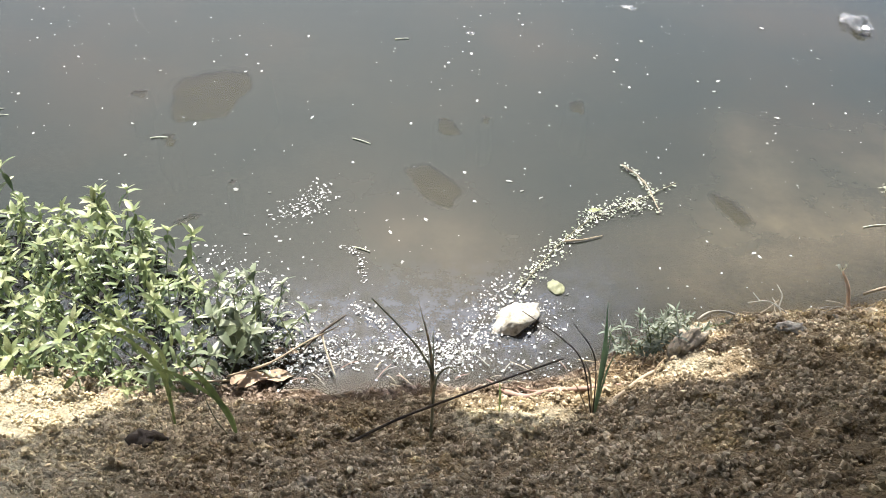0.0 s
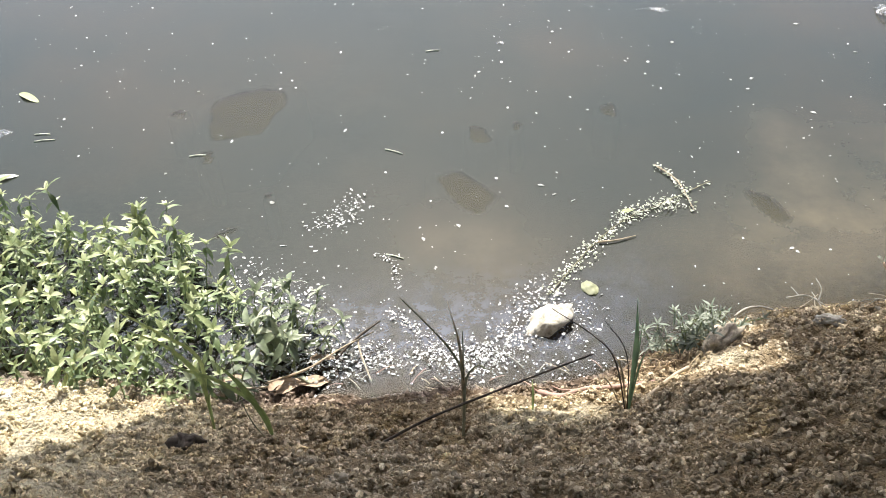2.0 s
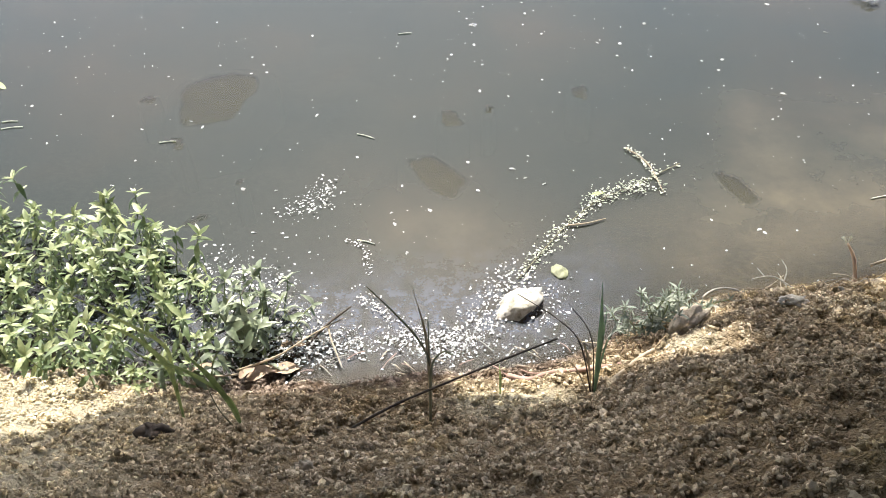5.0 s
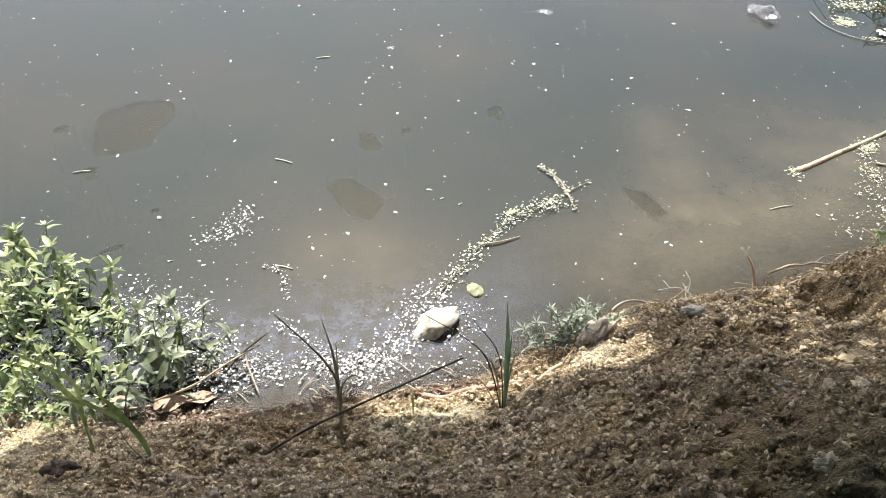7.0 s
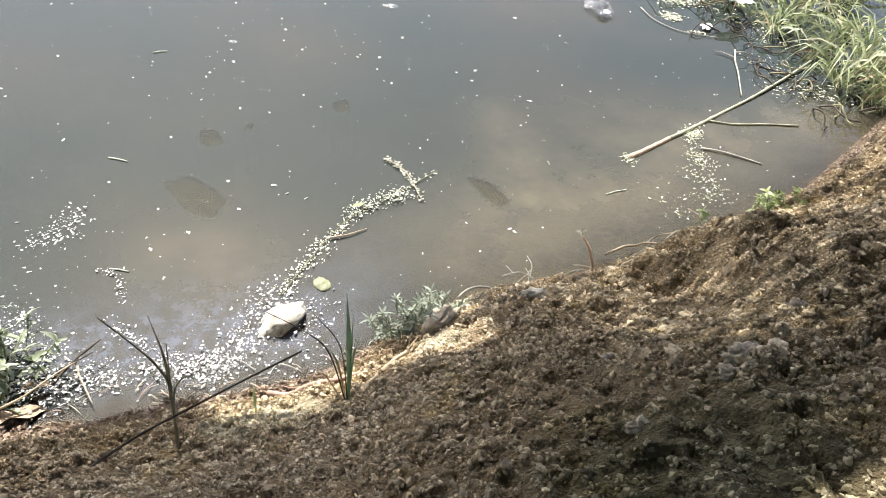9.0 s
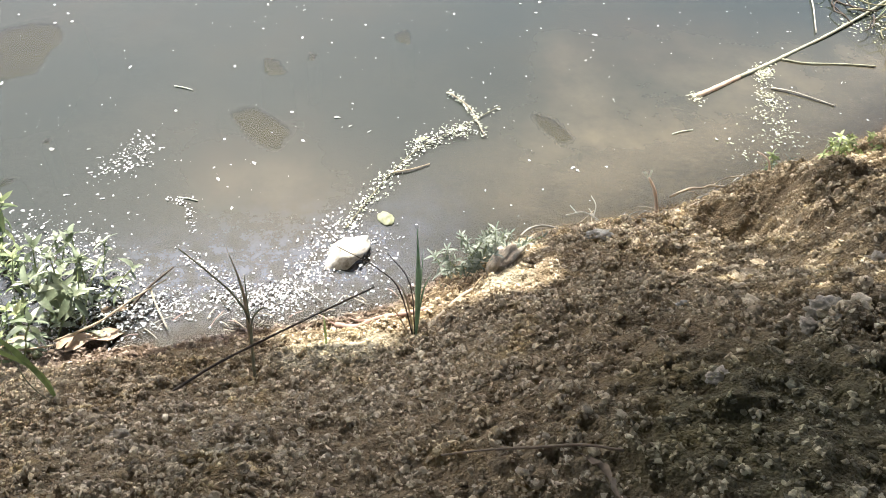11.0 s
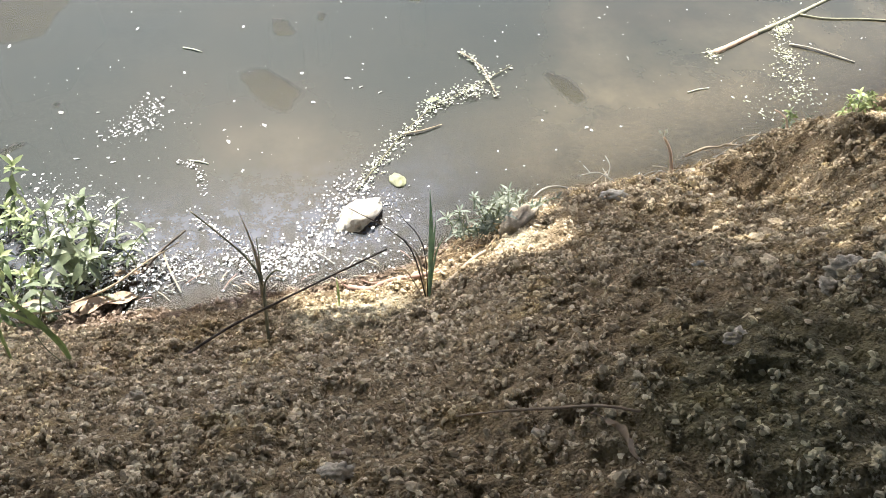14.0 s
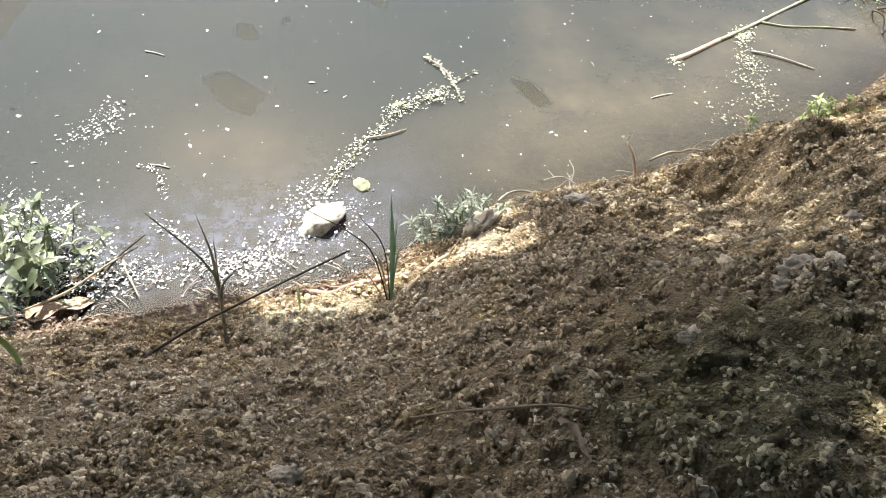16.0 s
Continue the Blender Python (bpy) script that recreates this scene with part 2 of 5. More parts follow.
n = Nodes("foam_flake", rough=0.55, spec=0.4)
n.color(n.ramp(n.island(), (0.0, (0.16, 0.16, 0.145)), (0.35, (0.34, 0.34, 0.32)), (0.65, (0.56, 0.56, 0.545)), (0.92, (0.80, 0.81, 0.80))))
FLAKE = n.mat

n = Nodes("white_plastic", rough=0.3, spec=0.5)
n.color(n.ramp(n.noise(20, 4), (0.3, (0.72, 0.74, 0.76)), (0.7, (0.85, 0.86, 0.87)))).bump(n.noise(25, 4), 0.4, 0.01)
PLASTIC = n.mat
n = Nodes("clear_film", rough=0.15, spec=0.6)
n.color(n.ramp(n.noise(14, 4), (0.35, (0.22, 0.23, 0.24)), (0.65, (0.5, 0.52, 0.54)))).bump(n.noise(22, 4), 0.6, 0.01)
n.bsdf.inputs["Alpha"].default_value = 0.2
FILM = n.mat


def water_material():
    """Murky pond water: silt that scatters light, part of the bed showing through, a clear skin that mirrors the sky."""
    n = Nodes("murky_water", rough=0.05)
    t = n.tree
    silt = t.nodes.new("ShaderNodeBsdfDiffuse")
    drift = n.noise(0.75, 4, 0.55)
    n.link(n.ramp(drift, (0.36, (0.020, 0.028, 0.025)), (0.50, (0.025, 0.031, 0.026)), (0.66, (0.036, 0.036, 0.028))), silt.inputs["Color"])
    mud = t.nodes.new("ShaderNodeAttribute")
    mud.attribute_name = "stirred"
    cloud = n.math("MULTIPLY", mud.outputs["Fac"], n.ramp(n.noise(4.0, 5, 0.65), (0.35, (0.45, 0.45, 0.45)), (0.65, (1, 1, 1))))
    tone = silt.inputs["Color"].links[0].from_socket
    n.link(n.mix(cloud, tone, (0.112, 0.098, 0.067)), silt.inputs["Color"])
    # film near the shore; the sky it reflects is put into the bluish colour
    scum_sheen = t.nodes.new("ShaderNodeAttribute")
    scum_sheen.attribute_name = "scum_sheen"
    skim = n.math("MULTIPLY", scum_sheen.outputs["Fac"], n.ramp(n.noise(15.0, 7, 0.75), (0.40, (0.0, 0.0, 0.0)), (0.60, (0.9, 0.9, 0.9))))
    tone = silt.inputs["Color"].links[0].from_socket
    n.link(n.mix(skim, tone, (0.088, 0.100, 0.128)), silt.inputs["Color"])
    clear = t.nodes.new("ShaderNodeBsdfTransparent")
    clear.inputs["Color"].default_value = (0.82, 0.78, 0.68, 1)
    body = t.nodes.new("ShaderNodeMixShader")
    depth = t.nodes.new("ShaderNodeAttribute")
    depth.attribute_name = "depth"
    cloudy = n.math("MULTIPLY", n.math("MULTIPLY", depth.outputs["Fac"], -16.0), n.math("ADD", n.noise(1.6, 5, 0.6), 0.5))
    n.link(n.math("MAXIMUM", n.math("SUBTRACT", 0.95, n.math("MULTIPLY", n.math("EXPONENT", cloudy), 0.6)), n.math("MULTIPLY", skim, 0.85)), body.inputs[0])
    n.link(clear.outputs[0], body.inputs[1])
    n.link(silt.outputs[0], body.inputs[2])
    skin = t.nodes.new("ShaderNodeBsdfGlossy")
    skin.inputs["Roughness"].default_value = 0.03
    fres = t.nodes.new("ShaderNodeFresnel")
    fres.inputs["IOR"].default_value = 1.33
    b = t.nodes.new("ShaderNodeBump")
    b.inputs["Strength"].default_value, b.inputs["Distance"].default_value = 0.03, 0.02
    n.link(n.math("ADD", n.noise(3.0, 3, 0.5), n.math("MULTIPLY", n.noise(9, 2, 0.5), 0.08)), b.inputs["Height"])
    n.link(b.outputs["Normal"], skin.inputs["Normal"])
    n.link(b.outputs["Normal"], fres.inputs["Normal"])
    top = t.nodes.new("ShaderNodeMixShader")
    n.link(fres.outputs[0], top.inputs[0])
    n.link(body.outputs[0], top.inputs[1])
    n.link(skin.outputs[0], top.inputs[2])
    n.link(top.outputs[0], n.out.inputs["Surface"])
    return n.mat


WATER = water_material()

# ---- shape helpers ----
rng = np.random.default_rng(7)


def lattice(x, y, scale, seed):
    """Smooth value noise between -1 and 1 with cells of the given size."""
    table = np.random.default_rng(seed).uniform(-1, 1, (256, 256))
    u, v = np.asarray(x, float) / scale + 71.3, np.asarray(y, float) / scale + 37.9
    i, j = np.floor(u).astype(int), np.floor(v).astype(int)
    a, b = u - i, v - j
    a, b = a * a * (3 - 2 * a), b * b * (3 - 2 * b)
    i0, i1, j0, j1 = i % 256, (i + 1) % 256, j % 256, (j + 1) % 256
    return (table[i0, j0] * (1 - a) + table[i1, j0] * a) * (1 - b) + (table[i0, j1] * (1 - a) + table[i1, j1] * a) * b


def mesh_of(name, verts, faces, material, smooth=False):
    me = bpy.data.meshes.new(name)
    me.from_pydata([tuple(v) for v in np.asarray(verts, float).tolist()], [], [tuple(f) for f in np.asarray(faces).tolist()] if isinstance(faces, np.ndarray) else faces)
    me.materials.append(material)
    if smooth:
        me.polygons.foreach_set("use_smooth", [True] * len(me.polygons))
    me.update()
    return me


def big_mesh(name, verts, tris, material, smooth=False):
    """A large triangle mesh from arrays."""
    me = bpy.data.meshes.new(name)
    verts, tris = np.asarray(verts, np.float32), np.asarray(tris, np.int32)
    k = tris.shape[1]
    me.vertices.add(len(verts))
    me.vertices.foreach_set("co", verts.ravel())
    me.loops.add(tris.size)
    me.loops.foreach_set("vertex_index", tris.ravel())
    me.polygons.add(len(tris))
    me.polygons.foreach_set("loop_start", np.arange(0, tris.size, k, dtype=np.int32))
    me.polygons.foreach_set("use_smooth", np.full(len(tris), smooth))
    me.materials.append(material)
    me.update(calc_edges=True)
    me.validate()
    return me


def part(name, me, parent, label="", m=None):
    ob = new(name, me)
    ob.parent = parent
    if m is not None:
        ob.matrix_basis = m
    if label:
        ob["label"] = label
    return ob


def thing(name, at, label, category, group="", kind="", turn=0.0):
    ob = new(name)
    ob.empty_display_size = 0.05
    ob.matrix_basis = pose(*at, 0, 0, turn)
    return tagged(ob, label, category, group, kind)


def spline(points, steps):
    """A smooth line through the points (Catmull-Rom)."""
    p = np.asarray(points, float)
    p = np.vstack([2 * p[0] - p[1], p, 2 * p[-1] - p[-2]])
    out = []
    for k in range(1, len(p) - 2):
        for s in np.arange(steps) / steps:
            out.append(0.5 * (2 * p[k] + (p[k + 1] - p[k - 1]) * s + (2 * p[k - 1] - 5 * p[k] + 4 * p[k + 1] - p[k + 2]) * s**2 + (3 * p[k] - p[k - 1] - 3 * p[k + 1] + p[k + 2]) * s**3))
    return np.array(out + [p[-2]])


def tube(points, r0, r1, material, name="stem", sides=7, steps=5, knots=0.12, seed=1):
    """A tapered, slightly knotty rod along a line."""
    line = spline(points, steps)
    r = np.random.default_rng(seed)
    verts, faces = [], []
    for k, c in enumerate(line):
        d = line[min(k + 1, len(line) - 1)] - line[max(k - 1, 0)]
        d = d / (np.linalg.norm(d) + 1e-9)
        side = np.cross(d, (0.13, 0.21, 0.97) if abs(d[2]) < 0.9 else (1, 0, 0))
        side /= np.linalg.norm(side)
        up = np.cross(side, d)
        rad = (r0 + (r1 - r0) * k / (len(line) - 1)) * (1 + knots * r.uniform(-1, 1))
        for s in range(sides):
            a = 2 * math.pi * s / sides
            verts.append(c + rad * (1 + knots * 0.5 * r.uniform(-1, 1)) * (math.cos(a) * side + math.sin(a) * up))
    for k in range(len(line) - 1):
        for s in range(sides):
            a, b = k * sides + s, k * sides + (s + 1) % sides
            faces.append((a, b, b + sides, a + sides))
    faces.append(tuple(range(sides - 1, -1, -1)))
    faces.append(tuple(range((len(line) - 1) * sides, len(line) * sides)))
    return mesh_of(name, verts, faces, material, True)


def blade(points, width, material, name="blade", fold=0.25, steps=4, tip=0.08):
    """A grass blade along a line: broad in its middle, folded along its rib, with a little thickness at the rib."""
    line = spline(points, steps)
    verts, faces = [], []
    for k, c in enumerate(line):
        s = k / (len(line) - 1)
        d = line[min(k + 1, len(line) - 1)] - line[max(k - 1, 0)]
        d = d / (np.linalg.norm(d) + 1e-9)
        side = np.cross(d, (0.2, -0.7, 0.6))
        side /= np.linalg.norm(side) + 1e-9
        up = np.cross(side, d)
        w = width / 2 * max(tip, min(1, 1.9 * (1 - s)) * (0.3 + 0.7 * min(1, 2.2 * s)))
        verts += [c - w * side + w * fold * up, c, c + w * side + w * fold * up]
    for k in range(len(line) - 1):
        a = 3 * k
        faces += [(a, a + 1, a + 4, a + 3), (a + 1, a + 2, a + 5, a + 4)]
    return mesh_of(name, verts, faces, material, True)


def leaf_mesh(length, width, material, droop=0.3, fold=0.25, wave=0.0, name="leaf", rows=7, blunt=0.9):
    """A pointed leaf along +y from its stalk, folded along the midrib and bent down towards the tip."""
    verts, faces = [], []
    for k in range(rows):
        s = k / (rows - 1)
        w = width / 2 * max(0.04, math.sin(math.pi * min(1.0, 0.06 + 0.94 * s) ** blunt) ** 0.8)
        y, z = length * s * (1 - 0.15 * droop * s), -droop * length * s * s
        lift = fold * w
        verts += [(-w, y, z + lift + wave * w * math.sin(9 * s)), (0, y, z), (w, y, z + lift - wave * w * math.sin(9 * s + 1))]
    for k in range(rows - 1):
        a = 3 * k
        faces += [(a, a + 1, a + 4, a + 3), (a + 1, a + 2, a + 5, a + 4)]
    return mesh_of(name, verts, faces, material, True)


def rock_mesh(name, size, material, seed, cuts=3, rough=0.18, flat=0.0):
    """An irregular stone: a ball cut by planes and roughened."""
    bm = bmesh.new()
    bmesh.ops.create_icosphere(bm, subdivisions=cuts, radius=1.0)
    r = np.random.default_rng(seed)
    planes = [(Vector(v).normalized(), h) for v, h in zip(r.normal(size=(7, 3)), r.uniform(0.6, 0.9, 7))]
    off = Vector(r.uniform(-50, 50, 3))
    for v in bm.verts:
        p = v.co.copy()
        for d, h in planes:
            if (over := p.dot(d) - h) > 0:
                p -= d * over * 0.85
        p *= 1 + rough * noise.noise(p * 1.7 + off) + rough * 0.5 * noise.noise(p * 5 + off) + rough * 0.25 * noise.noise(p * 11 + off)
        if p.z < -flat:
            p.z = -flat + (p.z + flat) * 0.3
        v.co = Vector((p.x * size[0], p.y * size[1], p.z * size[2]))
    me = bpy.data.meshes.new(name)
    bm.to_mesh(me)
    bm.free()
    me.materials.append(material)
    me.polygons.foreach_set("use_smooth", [cuts > 2] * len(me.polygons))
    return me


def ico_arrays(sub):
    bm = bmesh.new()
    bmesh.ops.create_icosphere(bm, subdivisions=sub, radius=1.0)
    bm.verts.ensure_lookup_table()
    v = np.array([p.co[:] for p in bm.verts])
    f = np.array([[q.index for q in p.verts] for p in bm.faces])
    bm.free()
    return v, f


def scatter_lumps(name, places, radii, material, sub, flatten=0.75, jitter=0.28, seed=3):
    """Many small irregular lumps in one mesh."""
    base, faces = ico_arrays(sub)
    r = np.random.default_rng(seed)
    n = len(places)
    v = base[None] * (1 + r.uniform(-jitter, jitter, (n, len(base), 1))) + r.uniform(-jitter, jitter, (n, len(base), 3)) * 0.5
    v = v * (radii[:, None] * r.uniform(0.5, 1.5, (n, 3)))[:, None, :]
    v[:, :, 2] *= flatten
    a = r.uniform(0, 2 * math.pi, n)
    tilt = r.uniform(-0.9, 0.9, n)
    x, y, z = v[..., 0], v[..., 1], v[..., 2]
    y, z = y * np.cos(tilt)[:, None] - z * np.sin(tilt)[:, None], y * np.sin(tilt)[:, None] + z * np.cos(tilt)[:, None]
    x, y = x * np.cos(a)[:, None] - y * np.sin(a)[:, None], x * np.sin(a)[:, None] + y * np.cos(a)[:, None]
    v = np.stack([x, y, z], -1) + places[:, None, :]
    tri = faces[None] + (np.arange(n) * len(base))[:, None, None]
    return big_mesh(name, v.reshape(-1, 3), tri.reshape(-1, 3), material)


# ---- ground: bank, pond bed and all beyond, in one sheet ----
SHORE_X = [-60, -8, -3, -1.4, -0.9, -0.5, -0.1, 0.2, 0.42, 0.6, 0.9, 1.2, 1.45, 1.8, 2.13, 2.37, 2.66, 2.9, 3.25, 4.2, 8, 60]
SHORE_Y = [3.0, 2.1, 1.78, 1.66, 1.58, 1.56, 1.60, 1.62, 1.66, 1.79, 1.91, 1.94, 1.975, 2.09, 2.20, 2.28, 2.40, 2.56, 2.84, 3.3, 4.6, 9]
BANK_D = [-80, -45, -40, -8, -2, -0.5, -0.15, 0, 0.05, 0.2, 0.5, 0.8, 1.1, 1.5, 2.0, 4, 12, 80]
BANK_Z = [1.5, 1.2, -0.6, -0.9, -0.45, -0.14, -0.05, 0, 0.06, 0.19, 0.42, 0.67, 0.88, 1.05, 1.12, 1.15, 1.3, 1.6]


def shore(x):
    return sum(np.interp(x + k, SHORE_X, SHORE_Y) for k in (-0.08, -0.04, 0, 0.04, 0.08)) / 5


def hump(x, y, cx, cy, rx, ry, h):
    return h * np.exp(-(((x - cx) / rx) ** 2) - ((y - cy) / ry) ** 2)


def bank(x, y):
    """The ground's height without its small lumps."""
    d = (shore(x) - y) * 0.93
    return sum(np.interp(d + k, BANK_D, BANK_Z) for k in (-0.06, -0.03, 0, 0.03, 0.06)) / 5


def relief(x, y):
    d = shore(x) - y
    dry = np.clip(d / 0.15 + 0.3, 0.15, 1)
    z = bank(x, y)
    z = z + hump(x, y, 0.81, 0.585, 0.06, 0.05, 0.018) + hump(x, y, -0.52, 1.60, 0.14, 0.07, 0.055) + hump(x, y, 1.76, 1.84, 0.15, 0.15, 0.065) + hump(x, y, 2.95, 2.35, 0.25, 0.25, 0.06) - hump(x, y, 2.25, 1.95, 0.30, 0.22, 0.07) - hump(x, y, 1.50, 1.62, 0.12, 0.16, 0.05) + 0.06 * np.tanh((x - 1.42 - 0.55 * (y - 1.3) + 0.1 * lattice(x, y, 0.3, 16)) / 0.05) * np.exp(-(((y - 1.35) / 0.55) ** 2)) * np.clip((2.6 - x) / 0.5, 0, 1) - hump(x, y, 2.05, 1.85, 0.08, 0.2, 0.05) - hump(x, y, 1.64, 1.50, 0.07, 0.09, 0.06) + hump(x, y, 1.70, 1.72, 0.14, 0.14, 0.05)
    rough = np.clip((x - 1.0 - 0.25 * (1.6 - y)) / 0.35, 0, 1)
    worn = 0.046 * (0.5 - np.abs(lattice(x, y, 0.19, 18))) + 0.040 * (0.5 - np.abs(lattice(x, y, 0.085, 19))) + 0.020 * (0.5 - np.abs(lattice(x, y, 0.04, 23)))
    clods = 0.024 * (0.5 - np.abs(lattice(x, y, 0.055, 20))) + 0.010 * (0.5 - np.abs(lattice(x, y, 0.028, 22)))
    return z + dry * (rough * (worn - 0.012) + clods + 0.016 * lattice(x, y, 0.22, 11) + 0.012 * lattice(x, y, 0.09, 12) + 0.006 * lattice(x, y, 0.04, 13))


def height(x, y):
    return float(relief(np.array(x), np.array(y)))


def axis(lo, hi, step, far):
    """Even steps between lo and hi, growing ones outside."""
    inner = np.arange(lo, hi + step / 2, step)
    grow = step * 1.12 ** np.arange(1, 120)
    out = np.cumsum(grow)
    out = out[out < far]
    return np.r_[lo - out[::-1], inner, hi + out]


def domes(x, y, size, seed):
    """Crumbs that crowd each other: the highest of many rounded heaps, one to a cell, as a share of the cell."""
    table = np.random.default_rng(seed).random((4, 128, 128))
    i, j = np.floor(x / size).astype(int), np.floor(y / size).astype(int)
    top = np.zeros(np.shape(x))
    for a in (-1, 0, 1):
        for b in (-1, 0, 1):
            u, v, w, h = table[:, (i + a) % 128, (j + b) % 128]
            d = np.hypot((x / size - i - a - u), (y / size - j - b - v) * (0.8 + 0.4 * w)) / (0.55 + 0.4 * w)
            top = np.maximum(top, (0.35 + 0.65 * h) * np.sqrt(np.maximum(0, 1 - d * d)))
    return top


def surface(x, y):
    """The ground with its crumbs."""
    near = np.clip((3.5 - x) / 0.2, 0, 1) * np.clip((x + 1.6) / 0.2, 0, 1) * np.clip(y / 0.12, 0, 1)
    dry = np.clip((shore(x) - y) / 0.1 + 0.3, 0.05, 1) * near
    loose = 0.55 + 0.45 * np.clip(0.5 + 1.3 * lattice(x, y, 0.3, 62), 0, 1)
    return relief(x, y) - 0.008 * dry + dry * loose * (0.019 * domes(x, y, 0.043, 31) + 0.012 * domes(x, y, 0.023, 32) + 0.008 * domes(x + 0.2 * y, y - 0.2 * x, 0.0135, 34))


gx, gy = axis(-1.5, 3.4, 0.0066, 320), axis(0.12, 2.95, 0.0066, 320)
X, Y = np.meshgrid(gx, gy)
Z = surface(X, Y)
idx = np.arange(X.size).reshape(X.shape)
quads = np.stack([idx[:-1, :-1], idx[:-1, 1:], idx[1:, 1:], idx[1:, :-1]], -1).reshape(-1, 4)
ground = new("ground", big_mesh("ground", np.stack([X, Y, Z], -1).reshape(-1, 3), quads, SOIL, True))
tagged(ground, "crumbly brown soil bank sloping down to a pond", "ground", kind="structure")

# ---- water ----
STONES = ((-1.053, 3.188, 0.195, 0.255, 5), (-0.03, 2.583, 0.083, 0.185, 38), (-1.359, 3.173, 0.041, 0.045, 0), (-1.138, 2.826, 0.032, 0.066, 20), (0.022, 2.992, 0.056, 0.08, 10), (0.607, 3.20, 0.049, 0.065, 0), (0.186, 3.066, 0.027, 0.042, 0), (-0.935, 2.313, 0.062, 0.028, 35), (-0.818, 2.552, 0.02, 0.026, 0), (1.129, 2.485, 0.05, 0.125, 20))


def rim_of(angle, seed):
    """The uneven outline of a flat stone, about 1."""
    return 1 + 0.10 * np.sin(2 * angle + seed) + 0.07 * np.sin(3 * angle + 2.3 * seed) + 0.05 * np.sin(5 * angle + 4.1 * seed) - 0.06 * np.cos(4 * angle) + 0.025 * np.sin(11 * angle + seed)


wx, wy = axis(-2.4, 3.6, 0.015, 60), axis(1.3, 4.4, 0.02, 38)
wy = wy[wy > 0.8]
XW, YW = np.meshgrid(wx, wy)
idx = np.arange(XW.size).reshape(XW.shape)
quads = np.stack([idx[:-1, :-1], idx[:-1, 1:], idx[1:, 1:], idx[1:, :-1]], -1).reshape(-1, 4)
water = new("water", big_mesh("water", np.stack([XW, YW, 0 * XW], -1).reshape(-1, 3), quads, WATER, True))
# how deep the water stands over its bed and over the stones in it
deep = -np.minimum(relief(XW, YW), 0)
for k, (x, y, rx, ry, turn) in enumerate(STONES):
    c, s = math.cos(radians(turn)), math.sin(radians(turn))
    u, v = ((XW - x) * c + (YW - y) * s) / rx, (-(XW - x) * s + (YW - y) * c) / ry
    far = np.hypot(u, v) / rim_of(np.arctan2(v, u), k)
    deep = np.where(far < 1.0, np.minimum(deep, 0.010 + deep * np.clip((far - 0.84) / 0.16, 0, 1)), deep)
# silt stirred up from the bed
mud = hump(XW, YW, 1.4, 2.30, 0.6, 0.28, 0.85) + hump(XW, YW, 1.0, 2.08, 0.35, 0.16, 0.5) + hump(XW, YW, 1.30, 2.82, 0.14, 0.34, 0.38) + hump(XW, YW, 0.0, 2.2, 0.28, 0.2, 0.45) + hump(XW, YW, 2.2, 2.65, 0.6, 0.4, 0.75) + hump(XW, YW, 2.9, 2.85, 0.35, 0.3, 0.7)
layer = water.data.attributes.new("stirred", "FLOAT", "POINT")
layer.data.foreach_set("value", mud.ravel().astype(np.float32))
# a greyish film along the shore: scum, with its sky reflection painted in
off = YW - shore(XW)
film = np.exp(-((off - 0.2) / 0.2) ** 2) * np.clip((0.75 - XW) / 0.4, 0, 1) * np.clip((XW + 1.6) / 0.5, 0, 1)
layer = water.data.attributes.new("scum_sheen", "FLOAT", "POINT")
layer.data.foreach_set("value", film.ravel().astype(np.float32))
layer = water.data.attributes.new("depth", "FLOAT", "POINT")
layer.data.foreach_set("value", deep.ravel().astype(np.float32))
tagged(water, "murky grey-brown still pond water", "water", kind="structure")

# ---- stones in and by the water ----
stone = tagged(new("pale_stone", rock_mesh("pale_stone", (0.096, 0.058, 0.042), PALE_STONE, 8, 4, 0.24, 0.5)), "whitish weathered stone lying in shallow water at the shore", "stone")
stone.matrix_basis = pose(0.262, 1.856, 0.012, 8, -8, 48)


def flat_stone(rx, ry, seed):
    """A low slab with an uneven outline, a nearly level top and rounded shoulders."""
    ang = np.arange(40) * 2 * math.pi / 40
    edge = rim_of(ang, seed)
    verts, faces = [(0, 0, 0)], []
    for share, z in ((0.35, 0.001), (0.7, -0.001), (0.93, -0.004), (1.05, -0.02), (1.1, -0.2)):
        wob = 0.003 * lattice(share * rx * np.cos(ang), share * ry * np.sin(ang), 0.03, 80 + seed)
        verts += list(zip(share * edge * rx * np.cos(ang), share * edge * ry * np.sin(ang), z + wob))
    for s in range(40):
        faces.append((0, 1 + s, 1 + (s + 1) % 40))
        for ring in range(4):
            a, b = 1 + 40 * ring + s, 1 + 40 * ring + (s + 1) % 40
            faces.append((a, a + 40, b + 40, b))
    return mesh_of("submerged_stone", verts, faces, ALGAE_STONE, True)


for k, (x, y, rx, ry, turn) in enumerate(STONES):
    ob = tagged(new("submerged_stone", flat_stone(rx * 1.2, ry * 1.2, k)), "flat olive algae-covered stone just under the murky water", "stone", "submerged stones")
    ob.matrix_basis = pose(x, y, -0.012, 0, 0, turn)


def bank_stone(x, y, size, material, seed, label, turn=0.0, sink=0.3):
    ob = tagged(new("bank_stone", rock_mesh("bank_stone", size, material, seed, 4, 0.6)), label, "stone", "stones on the bank")
    ob.matrix_basis = pose(x, y, height(x, y) + size[2] * (1 - 2 * sink), 0, 0, turn)
    return ob


